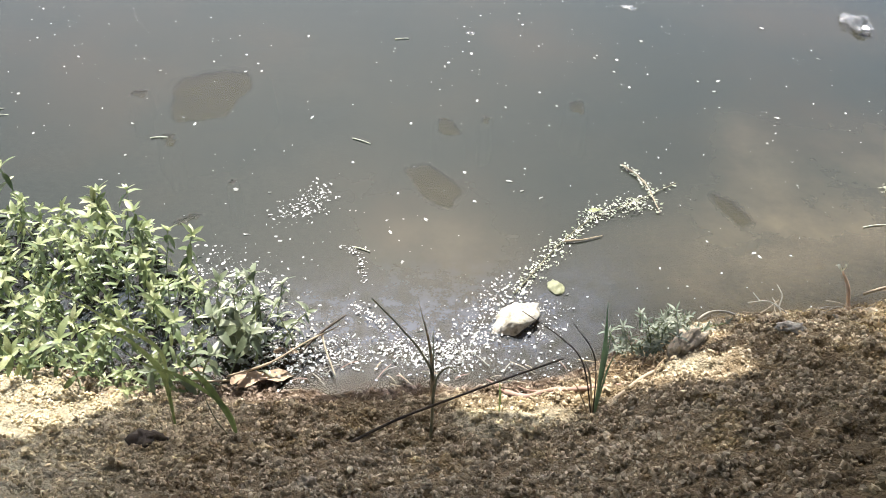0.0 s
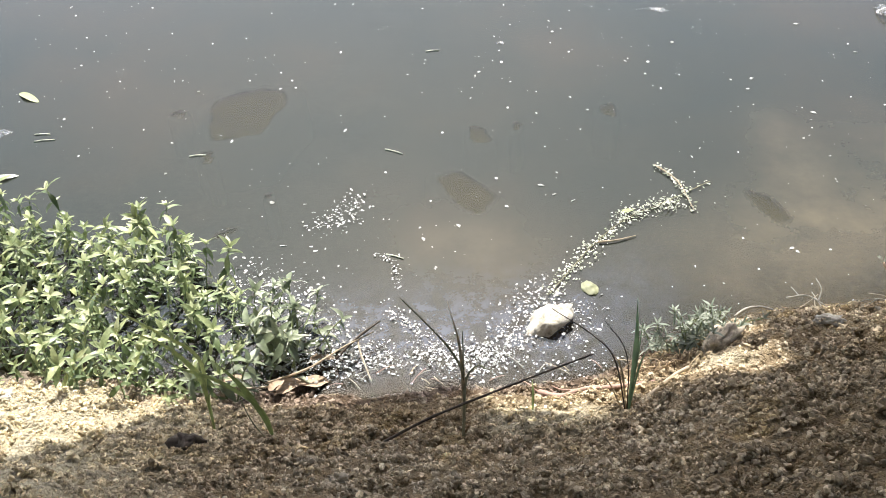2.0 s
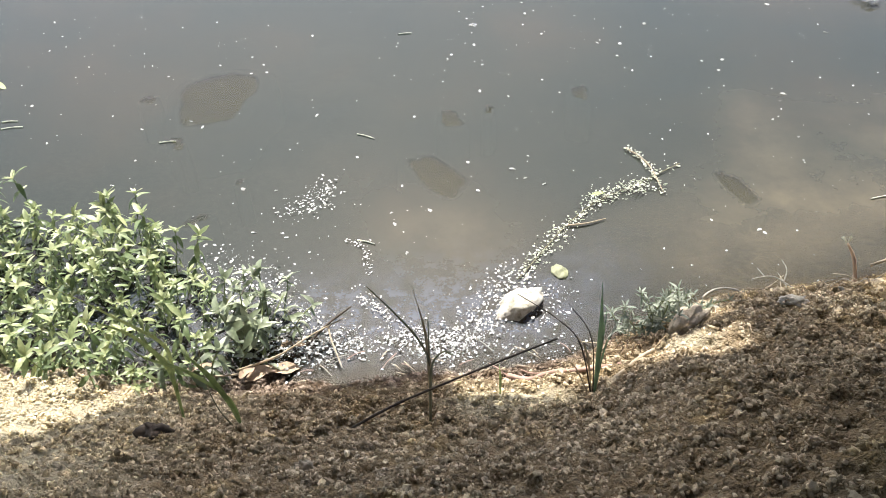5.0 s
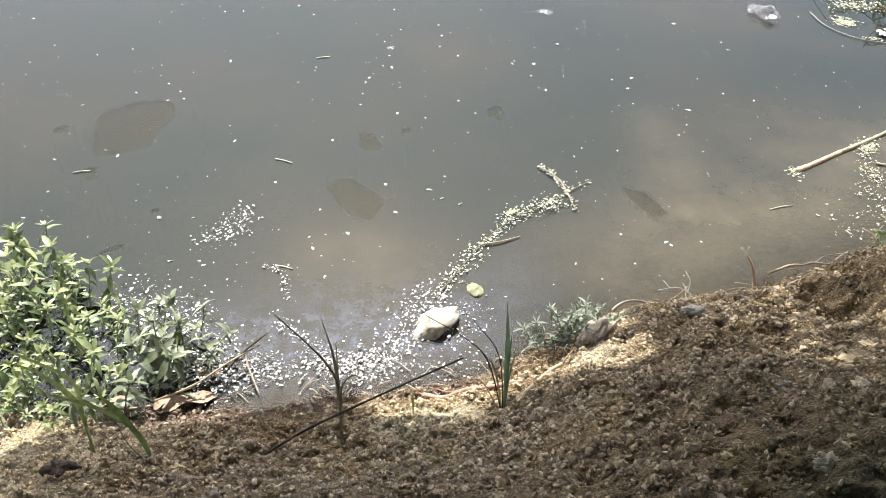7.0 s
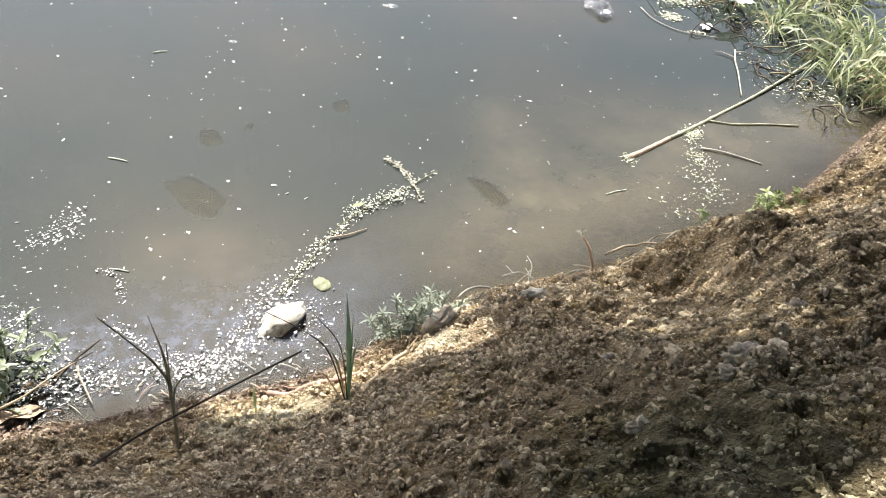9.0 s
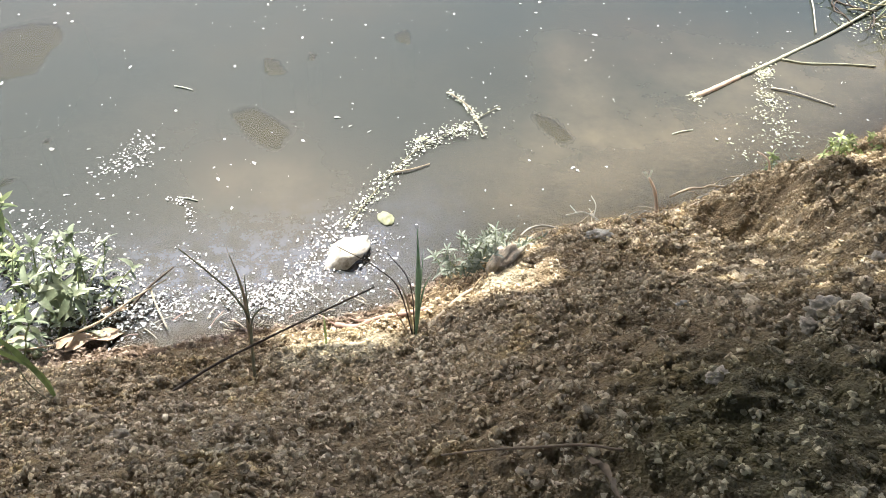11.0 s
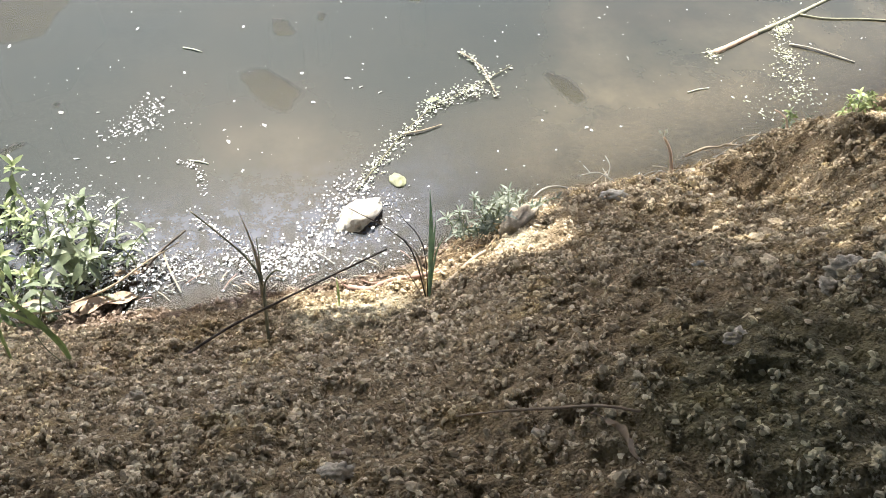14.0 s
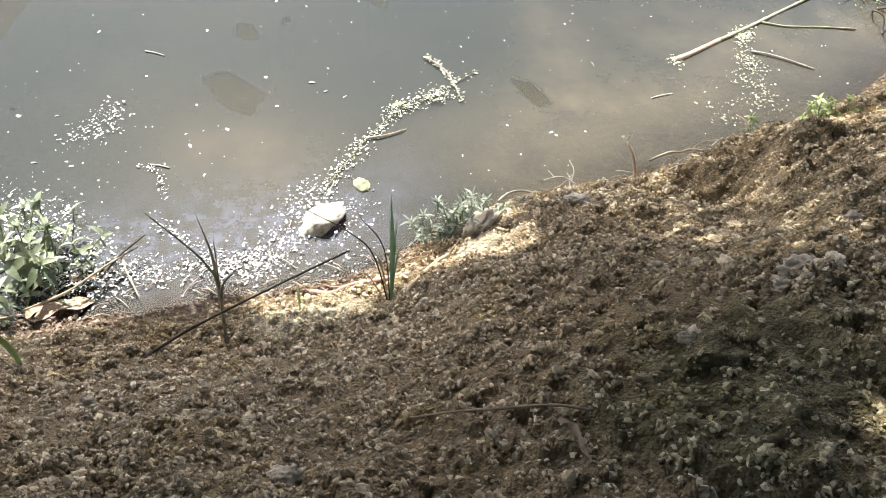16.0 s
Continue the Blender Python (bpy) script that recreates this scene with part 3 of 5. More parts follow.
bank_stone(0.83, 0.672, (0.023, 0.016, 0.013), GREY_STONE, 31, "small pale rounded stone on dark soil")
bank_stone(1.10, 0.795, (0.044, 0.028, 0.020), GREY_STONE, 32, "crumbling grey lump of stone on the bank")
bank_stone(1.06, 0.77, (0.025, 0.02, 0.016), GREY_STONE, 33, "crumbling grey lump of stone on the bank")
bank_stone(1.085, 0.757, (0.022, 0.016, 0.014), GREY_STONE, 34, "crumbling grey lump of stone on the bank")
bank_stone(0.15, 0.545, (0.026, 0.02, 0.015), GREY_STONE, 35, "flat grey stone bedded in brown soil")
bank_stone(0.155, 0.59, (0.017, 0.014, 0.012), BROWN_LEAF, 36, "dark brown stone bedded in brown soil")
bank_stone(-0.66, 1.105, (0.042, 0.034, 0.028), DARK_TWIG, 37, "black lump of burnt soil on the bank")
bank_stone(0.72, 1.605, (0.09, 0.036, 0.032), GREY_STONE, 38, "grey weathered lump of stone by a small plant", 55, 0.2)
bank_stone(1.05, 1.685, (0.04, 0.022, 0.016), PALE_STONE, 39, "whitish stone at the edge of the bank")
bank_stone(0.845, 1.735, (0.022, 0.014, 0.012), PALE_STONE, 40, "whitish stone at the edge of the bank")
bank_stone(1.35, 0.98, (0.028, 0.022, 0.018), GREY_STONE, 41, "grey stone lying on brown soil")
bank_stone(0.95, 1.0, (0.016, 0.013, 0.011), PALE_STONE, 42, "small pale rounded stone on dark soil")
for k, (x, y) in enumerate(((0.985, 0.985), (1.0, 0.94), (1.03, 0.90), (1.005, 0.86), (1.12, 1.06), (1.16, 1.13), (1.08, 1.0), (1.22, 1.16), (1.30, 1.24), (1.21, 0.86), (1.16, 0.80))):
    ob = tagged(new("soil_clod", rock_mesh("soil_clod", (0.018 + 0.004 * (k % 3), 0.014 + 0.003 * (k % 4), 0.012), PEBBLE, 60 + k, 4, 0.42)), "crumbling grey-brown clod of soil on the bank", "clod", "clods on the bank")
    ob.matrix_basis = pose(x, y, height(x, y) + 0.008, 0, 0, 40 * k)
pr = np.random.default_rng(77)
for k in range(18):
    x = pr.uniform(0.82, 1.32)
    y = float(shore(x)) - pr.uniform(0.03, 0.13)
    a = pr.uniform(0.007, 0.014)
    bank_stone(x, y, (a, a * 0.75, a * 0.6), PALE_STONE, 80 + k, "small whitish stone at the edge of the bank", pr.uniform(0, 180))
bank_stone(1.93, 1.777, (0.04, 0.03, 0.022), PALE_STONE, 45, "whitish stone set in the crumbling mound")
bank_stone(-0.25, 0.9, (0.02, 0.014, 0.014), GREY_STONE, 43, "grey stone lying on brown soil")
bank_stone(-1.3, 1.36, (0.05, 0.035, 0.02), PALE_STONE, 44, "pale flat stone on sunlit sand")

# ---- leafy weed clump at the water's edge ----
WEED_SHAPES = ((0.100, 0.031, 0.50, 0.24, 0.92), (0.092, 0.030, 0.85, 0.20, 0.96), (0.086, 0.027, 0.35, 0.30, 0.86), (0.066, 0.021, 0.10, 0.34, 0.92), (0.112, 0.033, 0.65, 0.24, 0.92))
WEED_LEAVES = [leaf_mesh(l, w, WEED, d, f, 0.1, blunt=bl) for l, w, d, f, bl in WEED_SHAPES]
WEED_TIPS = [leaf_mesh(l * 0.92, w, WEED_YOUNG, d * 0.5, f, 0.1, blunt=bl) for l, w, d, f, bl in WEED_SHAPES]


def weed_stem(seed, tall, lean, name, label, group, leaves, nodes, spread, top, stem_material, tips):
    """One upright shoot: a jointed stem with pairs of leaves and a rosette at its tip."""
    r = np.random.default_rng(seed)
    ob = thing(name, (0, 0, 0), label, "plant", group)
    line = [(0, 0, -0.04), (lean * 0.25, 0.01, tall * 0.35), (lean * 0.6, 0.0, tall * 0.7), (lean, 0.0, tall)]
    part("stem", tube(line, 0.0034, 0.0022, stem_material, "stem", 6, 4, 0.1, seed), ob)
    path = spline(line, 12)
    for k in range(nodes):
        s = 0.16 + 0.78 * k / max(1, nodes - 1)
        p = path[int(s * (len(path) - 1))]
        turn = 90 * k + r.uniform(-25, 25)
        for side in (0, 180):
            if r.random() < 0.06:
                continue
            up = r.uniform(*spread)
            size = r.uniform(0.75, 1.15) * (1 - 0.15 * k / nodes)
            part("leaf", leaves[int(r.integers(len(leaves)))], ob, m=Matrix.Translation(p) @ pose(0, 0, 0, 0, 0, turn + side + r.uniform(-15, 15)) @ pose(0, 0, 0, up, r.uniform(-20, 20), 0) @ Matrix.Scale(size, 4))
    for k in range(top):
        part("leaf", tips[2 + int(r.integers(len(tips) - 2))], ob, m=Matrix.Translation(path[-1]) @ pose(0, 0, 0, 0, 0, 360 * k / top + r.uniform(-25, 25)) @ pose(0, 0, 0, r.uniform(15, 65), 0, 0) @ Matrix.Scale(r.uniform(0.75, 1.0), 4))
    return ob


WEED_LABEL = "leafy green waterside weed shoot with pointed leaves"
shoots = [weed_stem(100 + k, 0.20 + 0.04 * k, 0.03 * (-1) ** k, "waterside_weed", WEED_LABEL, "weed clump", WEED_LEAVES, 6 + k % 2, (-30, 38), 6, STEM, WEED_TIPS) for k in range(5)]


PALE_LEAVES = [leaf_mesh(l * 0.70, w * 0.82, WEED_PALE, d, f, 0.12, blunt=bl) for l, w, d, f, bl in WEED_SHAPES]
low_shoots = [weed_stem(140 + k, 0.15 + 0.03 * k, 0.06 * (-1) ** k, "waterside_weed", "low pale grey-green weed shoot among floating debris", "weed clump", PALE_LEAVES, 5, (-25, 40), 5, STEM, PALE_LEAVES) for k in range(4)]


def in_clump(x, y):
    """The clump's outline seen from above."""
    back = np.interp(x, [-2.4, -1.75, -1.45, -1.2, -1.0, -0.85, -0.62, -0.42, -0.36], [2.38, 2.34, 2.24, 2.24, 2.18, 2.0, 1.85, 1.74, 1.64])
    front = np.interp(x, [-2.4, -1.3, -0.9, -0.55, -0.36], [1.51, 1.48, 1.43, 1.49, 1.6])
    return front < y < back and not (-0.62 < x < -0.40 and y < 1.59)


wr = np.random.default_rng(43)
spots = []
for j, y in enumerate(np.arange(1.42, 2.45, 0.058)):
    for x in np.arange(-1.98, -0.34, 0.066):
        x, z = x + 0.033 * (j % 2) + wr.uniform(-0.022, 0.022), y + wr.uniform(-0.02, 0.02)
        if in_clump(x, z) and not (x > -0.46 and z < 1.68) and (x < -0.78 or wr.random() < 0.9):
            spots.append((x, z))
placed, placed_low = [], []
for k, (x, y) in enumerate(spots):
    low = x > -0.72
    z = max(0.0, height(x, y)) - 0.01
    size = (wr.uniform(0.74, 1.06) if low else wr.uniform(0.64, 0.95) * (0.90 + 0.16 * (y - 1.6)) * (0.86 if y < 1.56 else 1) * (1.22 if wr.random() < 0.16 else 1) * (1.16 if -1.2 < x < -0.86 and y > 1.85 else 1))
    tilt = 38 if low else 20
    m = pose(x, y, z, wr.uniform(-tilt, tilt), wr.uniform(-tilt, tilt), wr.uniform(0, 360)) @ Matrix.Scale(size, 4)
    stock, done = (low_shoots, placed_low) if low else (shoots, placed)
    if len(done) < len(stock):
        stock[len(done)].matrix_basis = m
    else:
        copy_thing(stock[len(done) % len(stock)], m)
    done.append(k)

# ---- small grey-green plant on the right part of the shore ----
NARROW = [leaf_mesh(l, w, WEED_GREY, d, 0.3, 0.05) for l, w, d in ((0.058, 0.0115, 0.2), (0.048, 0.0105, 0.0), (0.064, 0.0125, 0.35), (0.037, 0.0095, 0.0))]
sprigs = [weed_stem(200 + k, 0.11 + 0.025 * k, 0.06, "shore_plant", "small grey-green plant with narrow leaves on the shore", "small shore plants", NARROW, 9, (-20, 35), 5, STEM, NARROW) for k in range(3)]
k = 0
for x0, y0, rx, ry, count in ((0.66, 1.67, 0.09, 0.045, 28), (0.76, 1.75, 0.06, 0.04, 18), (1.90, 2.10, 0.05, 0.03, 5)):
    for _ in range(count):
        x, y = x0 + rng.uniform(-rx, rx), y0 + rng.uniform(-ry, ry)
        m = pose(x, y, max(0, height(x, y)) - 0.005, rng.uniform(-55, 25), rng.uniform(-50, 50), rng.uniform(0, 360)) @ Matrix.Scale(rng.uniform(0.62, 0.9) * (0.85 if x > 1.5 else 1), 4)
        if k < 3:
            sprigs[k].matrix_basis = m
        else:
            copy_thing(sprigs[k % 3], m)
        k += 1

# leafy shoots on the shoulder above the water
FRESH = [leaf_mesh(l, w, GRASS, d, 0.25, 0.1) for l, w, d in ((0.046, 0.020, 0.4), (0.038, 0.018, 0.2), (0.050, 0.019, 0.6), (0.030, 0.014, 0.1))]
fresh = [weed_stem(230 + k, 0.09 + 0.02 * k, 0.05, "leafy_shoot", "small yellow-green leafy shoot at the bank's edge", "leafy shoots at the bank's edge", FRESH, 5, (-25, 40), 4, STEM, FRESH) for k in range(2)]
fr = np.random.default_rng(77)
for k in range(20):
    x0, y0 = ((2.17, 2.17), (2.27, 2.22), (2.24, 2.19), (2.33, 2.25), (1.91, 2.10))[k % 5]
    x, y = x0 + fr.uniform(-0.05, 0.05), y0 + fr.uniform(-0.03, 0.03)
    m = pose(x, y, max(0, height(x, y)) - 0.005, fr.uniform(-55, 35), fr.uniform(-50, 50), fr.uniform(0, 360)) @ Matrix.Scale(fr.uniform(0.6, 0.95), 4)
    if k < 2:
        fresh[k].matrix_basis = m
    else:
        copy_thing(fresh[k % 2], m)


# ---- single grasses on the bank ----
def grass(name, label, blades, category="grass", group="single grasses on the bank"):
    """A plant of a few blades; each one is a line of places, a width and a material."""
    base = blades[0][0][0]
    ob = thing(name, base, label, category, group)
    for line, width, material in blades:
        line = np.asarray(line, float) - base
        line[0] -= (0, 0, 0.02)
        part("blade" if width > 0 else "stalk", blade(line, width, material) if width > 0 else tube(line, -width, -width * 0.45, material, "stalk", 6), ob)
    return ob


b = (-0.666, 1.257, height(-0.666, 1.257))
grass("arching_grass", "green grass plant with long arching blades on the bank", [
    ([b, (-0.674, 1.292, 0.3), (-0.679, 1.325, 0.339), (-0.704, 1.355, 0.392), (-0.806, 1.376, 0.456), (-0.903, 1.394, 0.516), (-1.015, 1.413, 0.563)], 0.010, GRASS),
    ([b, (-0.675, 1.295, 0.303), (-0.702, 1.33, 0.347), (-0.78, 1.358, 0.418), (-0.897, 1.373, 0.461)], 0.016, GRASS),
    ([b, (-0.668, 1.283, 0.289), (-0.654, 1.307, 0.316)], 0.006, GRASS),
    ([b, (-0.678, 1.277, b[2] + 0.04)], -0.003, PALE_TWIG)])
b = (-0.466, 1.146, height(-0.466, 1.146))
grass("arching_grass", "yellow-green grass plant with slanting blades on the bank", [
    ([b, (-0.484, 1.168, 0.362), (-0.534, 1.212, 0.418), (-0.572, 1.235, 0.449), (-0.614, 1.255, 0.476)], 0.015, GRASS),
    ([b, (-0.49, 1.181, 0.378), (-0.593, 1.222, 0.435), (-0.685, 1.227, 0.48), (-0.736, 1.243, 0.518)], 0.010, GRASS),
    ([b, (-0.514, 1.162, 0.358), (-0.554, 1.22, 0.399), (-0.579, 1.29, 0.468)], -0.0018, OLIVE_STALK),
    ([b, (-0.516, 1.126, b[2] + 0.02), (-0.566, 1.101, b[2] + 0.018)], 0.012, GRASS)])
b = (-0.01, 1.16, height(-0.01, 1.16))
grass("thin_weed", "thin dark weed with a bent stalk and few blades", [
    ([b, (-0.009, 1.246, 0.44), (-0.013, 1.319, 0.522)], -0.0028, OLIVE_STALK),
    ([b, (-0.008, 1.237, 0.43), (-0.037, 1.282, 0.482), (-0.085, 1.318, 0.523), (-0.16, 1.368, 0.575)], -0.0042, OLIVE_STALK),
    ([b, (-0.007, 1.209, 0.40), (0.0, 1.246, 0.44), (0.025, 1.263, 0.458), (0.045, 1.258, 0.452)], -0.0040, OLIVE_STALK),
    ([b, (-0.009, 1.218, 0.41), (-0.019, 1.292, 0.492), (-0.05, 1.365, 0.574)], 0.011, STRAW)])
b = (0.412, 1.305, height(0.412, 1.305))
grass("sedge", "sedge with one broad green blade and thin dark stalks", [
    ([b, (0.424, 1.387, 0.384), (0.430, 1.475, 0.482)], 0.016, SEDGE),
    ([b, (0.430, 1.38, 0.37), (0.444, 1.44, 0.44)], 0.006, SEDGE),
    ([b, (0.373, 1.367, 0.363), (0.315, 1.41, 0.413), (0.212, 1.453, 0.463)], -0.0024, DARK_TWIG),
    ([b, (0.402, 1.377, 0.374), (0.344, 1.437, 0.442)], -0.0022, DARK_TWIG),
    ([b, (0.432, 1.357, 0.35), (0.461, 1.397, 0.39)], 0.006, SEDGE),
    ([b, (0.36, 1.34, 0.31), (0.33, 1.35, 0.32)], -0.0025, STRAW),
    ([b, (0.39, 1.36, 0.34), (0.36, 1.40, 0.37)], 0.006, STRAW)])
b = (0.17, 1.33, height(0.17, 1.33))
grass("grass_sprout", "small green grass sprout on sunlit sand", [([b, (0.17, 1.36, b[2] + 0.04), (0.168, 1.39, b[2] + 0.065)], 0.008, GRASS)])
b = (1.383, 1.935, height(1.383, 1.935))
grass("dry_reed_stub", "short pale dry reed stub at the shore", [([b, (1.368, 1.977, 0.088), (1.344, 2.01, 0.135)], -0.0085, PEELED_WOOD), ([(1.344, 2.01, 0.15), (1.33, 2.02, 0.15), (1.325, 2.03, 0.142)], 0.012, BLEACHED), ([(1.344, 2.01, 0.15), (1.352, 2.02, 0.155), (1.358, 2.02, 0.147)], 0.012, BLEACHED)])
b = (1.818, 2.005, height(1.818, 2.005))
grass("dry_reed_stub", "short pale dry reed stub at the shore", [([b, (1.812, 2.045, b[2] + 0.04), (1.793, 2.10, 0.152)], -0.0056, PEELED_WOOD)])


# ---- twigs, roots and dead leaves on the bank ----
def rod(name, points, r0, r1, material, label, category="twig", group="twigs and roots on the bank", lay=0.0, branches=()):
    """A twig or root. With lay, its points are heights over the ground."""
    pts = [(x, y, max(0.0, height(x, y)) + z if lay else z) for x, y, z in points]
    ob = thing(name, pts[0], label, category, group)
    part("stem", tube([np.subtract(p, pts[0]) for p in pts], r0, r1, material, "stem", 8, 6, 0.14, len(name) + int(100 * abs(pts[0][0]))), ob)
    for line, a in branches:
        line = [(x, y, max(0.0, height(x, y)) + z if lay else z) for x, y, z in line]
        part("side_twig", tube([np.subtract(p, pts[0]) for p in line], a, a * 0.4, material, "side_twig", 6, 5, 0.14), ob)
    return ob


rod("dark_stick", [(-0.235, 1.12, height(-0.235, 1.12) - 0.004), (-0.10, 1.165, 0.373), (0.03, 1.205, 0.411), (0.16, 1.245, 0.444), (0.298, 1.285, 0.479)], 0.0036, 0.0022, DARK_TWIG, "thin dark stick lying slantwise on the bank")
rod("root", [(0.862, 1.882, 0.012), (0.90, 1.905, 0.022), (0.946, 1.907, 0.03), (1.0, 1.888, 0.03), (1.06, 1.868, 0.035), (1.09, 1.83, 0.05)], 0.0045, 0.003, GREY_TWIG, "pale bent root at the water's edge", "root")
rod("root", [(1.03, 1.93, 0.05), (1.09, 1.925, 0.065), (1.13, 1.895, 0.06), (1.17, 1.84, 0.06)], 0.003, 0.002, GREY_TWIG, "thin pale root at the water's edge", "root", branches=[([(1.12, 1.90, 0.06), (1.135, 1.935, 0.085), (1.125, 1.97, 0.10)], 0.0028), ([(1.07, 1.925, 0.06), (1.05, 1.96, 0.07)], 0.002)])
rod("root", [(1.437, 1.988, 0.055), (1.475, 2.004, 0.056), (1.53, 2.022, 0.058), (1.57, 2.016, 0.062), (1.605, 2.022, 0.066), (1.655, 2.0, 0.075), (1.70, 1.985, 0.085), (1.80, 1.975, 0.10)], 0.0052, 0.0038, PALE_TWIG, "knotty brown root reaching over the water", "root", branches=[([(1.437, 1.895, 0.055), (1.475, 1.92, 0.06), (1.535, 1.945, 0.062), (1.60, 1.955, 0.07), (1.68, 1.955, 0.09)], 0.005), ([(1.61, 2.02, 0.066), (1.66, 2.04, 0.08), (1.73, 2.035, 0.095)], 0.0035), ([(1.53, 1.945, 0.062), (1.50, 1.90, 0.08), (1.49, 1.86, 0.10)], 0.003)])
for k in range(22):
    x = rng.uniform(0.92, 1.78)
    y = float(shore(x)) - rng.uniform(-0.03, 0.08)
    a, l = rng.uniform(0, 2 * math.pi), rng.uniform(0.04, 0.11)
    rod("root_end", [(x, y, 0.004), (x + l / 2 * math.cos(a), y + l / 2 * math.sin(a), rng.uniform(0.01, 0.035)), (x + l * math.cos(a), y + l * math.sin(a), rng.uniform(0.004, 0.05))], 0.0021, 0.0011, (GREY_TWIG, PALE_TWIG, BROWN_LEAF)[k % 3], "thin dry root end sticking out of the bank's edge", "root", "root ends along the bank's edge", lay=1)
rod("red_root", [(0.20, 1.50, 0.012), (0.26, 1.475, 0.012), (0.32, 1.465, 0.012), (0.40, 1.475, 0.014), (0.47, 1.455, 0.012), (0.53, 1.43, 0.008)], 0.0088, 0.006, RED_ROOT, "reddish root lying along the shore", "root", lay=1, branches=[([(0.20, 1.50, 0.01), (0.17, 1.53, 0.02), (0.15, 1.57, 0.03)], 0.0035), ([(0.32, 1.465, 0.012), (0.27, 1.50, 0.02), (0.24, 1.53, 0.02)], 0.003)])
rod("pale_stick", [(0.43, 1.33, 0.012), (0.49, 1.38, 0.02), (0.55, 1.43, 0.03), (0.60, 1.475, 0.035)], 0.0065, 0.005, PALE_TWIG, "pale thick stick leaning against a stone", lay=1)
rod("dry_twig", [(0.351, 0.631, 0.020), (0.42, 0.604, 0.027), (0.481, 0.578, 0.031), (0.55, 0.549, 0.030), (0.602, 0.524, 0.024)], 0.0017, 0.0024, BROWN_LEAF, "thin dry brown twig on the soil", lay=1)
for k in range(42):
    x, y = rng.uniform(0.5, 0.62), rng.uniform(1.46, 1.58)
    a, l = rng.uniform(0, math.pi), rng.uniform(0.03, 0.09)
    rod("straw", [(x, y, rng.uniform(0.0, 0.05)), (x + l / 2 * math.cos(a), y + l / 2 * math.sin(a), rng.uniform(0.02, 0.07)), (x + l * math.cos(a), y + l * math.sin(a), rng.uniform(0.0, 0.05))], 0.0016, 0.001, STRAW if k % 3 else BROWN_LEAF, "brown dry straw in a loose heap by the shore", "straw", "straw heap", lay=1)
for k in range(46):
    x, y = rng.uniform(-0.42, 0.5), 0
    y = float(shore(x)) - (rng.uniform(0.03, 0.2) if k < 18 and x > 0 else rng.uniform(-0.05, 0.05))
    a, l = rng.uniform(-1.1, 1.1) + (math.pi if k % 2 else 0), rng.uniform(0.03, 0.09)
    rod("washed_up_twig", [(x, y, 0.006), (x + l / 2 * math.cos(a), y + l / 2 * math.sin(a), 0.012), (x + l * math.cos(a), y + l * math.sin(a), 0.006)], 0.0017, 0.001, (STRAW, PALE_TWIG, RED_ROOT, DARK_TWIG, GREY_TWIG)[k % 5], "thin washed-up twig along the waterline", "twig", "washed-up twigs", lay=1)
for pts, r, mt in (([(-0.62, 1.56, 0.03), (-0.5, 1.60, 0.05), (-0.4, 1.68, 0.06), (-0.31, 1.76, 0.05)], 0.004, PALE_TWIG), ([(-0.42, 1.66, 0.03), (-0.36, 1.72, 0.06), (-0.29, 1.79, 0.07)], 0.005, DARK_TWIG), ([(-0.36, 1.73, 0.05), (-0.34, 1.67, 0.04), (-0.30, 1.58, 0.02)], 0.004, GREY_STONE), ([(-0.55, 1.62, 0.03), (-0.53, 1.72, 0.08), (-0.5, 1.8, 0.12)], 0.003, STEM), ([(-0.75, 1.55, 0.02), (-0.68, 1.53, 0.04), (-0.58, 1.55, 0.03)], 0.004, PALE_TWIG), ([(-0.62, 1.66, 0.02), (-0.66, 1.74, 0.07), (-0.64, 1.84, 0.10)], 0.003, DARK_TWIG)):
    rod("dead_twig", pts, r, r * 0.6, mt, "dead twig caught among weeds at the water's edge", "twig", "dead twigs in the weeds", lay=1)


def dry_leaf(x, y, z, turn, length, width, material, label, tilt=(0, 0)):
    ob = tagged(new("dead_leaf", leaf_mesh(length, width, material, 0.12, 0.45, 0.35, "dead_leaf", 10, 1.0)), label, "leaf", "dead leaves")
    ob.matrix_basis = pose(x, y, z, tilt[0], tilt[1], turn)
    return ob


dry_leaf(-0.585, 1.535, height(-0.585, 1.535) + 0.014, -66, 0.17, 0.07, DRY_LEAF, "large pale brown dry leaf at the shore", (0, -14))
dry_leaf(-0.60, 1.52, height(-0.60, 1.52) + 0.03, -40, 0.06, 0.03, DRY_LEAF, "curled pale dry leaf at the shore", (5, 0))
base = np.array((0.547, 0.518, height(0.547, 0.518) + 0.028))
curled = thing("dead_leaf", base, "curled narrow brown dead leaf lying on soil", "leaf", "dead leaves")
part("leaf_blade", blade([(0, 0, 0.004), (0.007, -0.020, 0.012), (0.009, -0.045, 0.030), (0.006, -0.070, 0.044), (0.014, -0.097, 0.052)], 0.022, BROWN_LEAF, "leaf_blade", 0.9, 5), curled)
part("leaf_stalk", tube([(0, 0, 0.004), (-0.008, 0.010, 0.002), (-0.018, 0.016, 0.0)], 0.0012, 0.0009, BROWN_LEAF, "leaf_stalk", 5, 4), curled)
dry_leaf(-0.5, 1.66, 0.03, -80, 0.08, 0.03, BROWN_LEAF, "dark brown dead leaf under the weeds", (0, -10))
dry_leaf(-0.75, 1.5, 0.09, -60, 0.09, 0.03, DRY_LEAF, "pale dry leaf on the bank below weeds", (0, -10))

# ---- floating branch with twigs at the far side of the bay ----
fb = thing("floating_branch", (1.80, 2.64, 0.0), "long greenish branch with a peeled end floating in water", "branch")


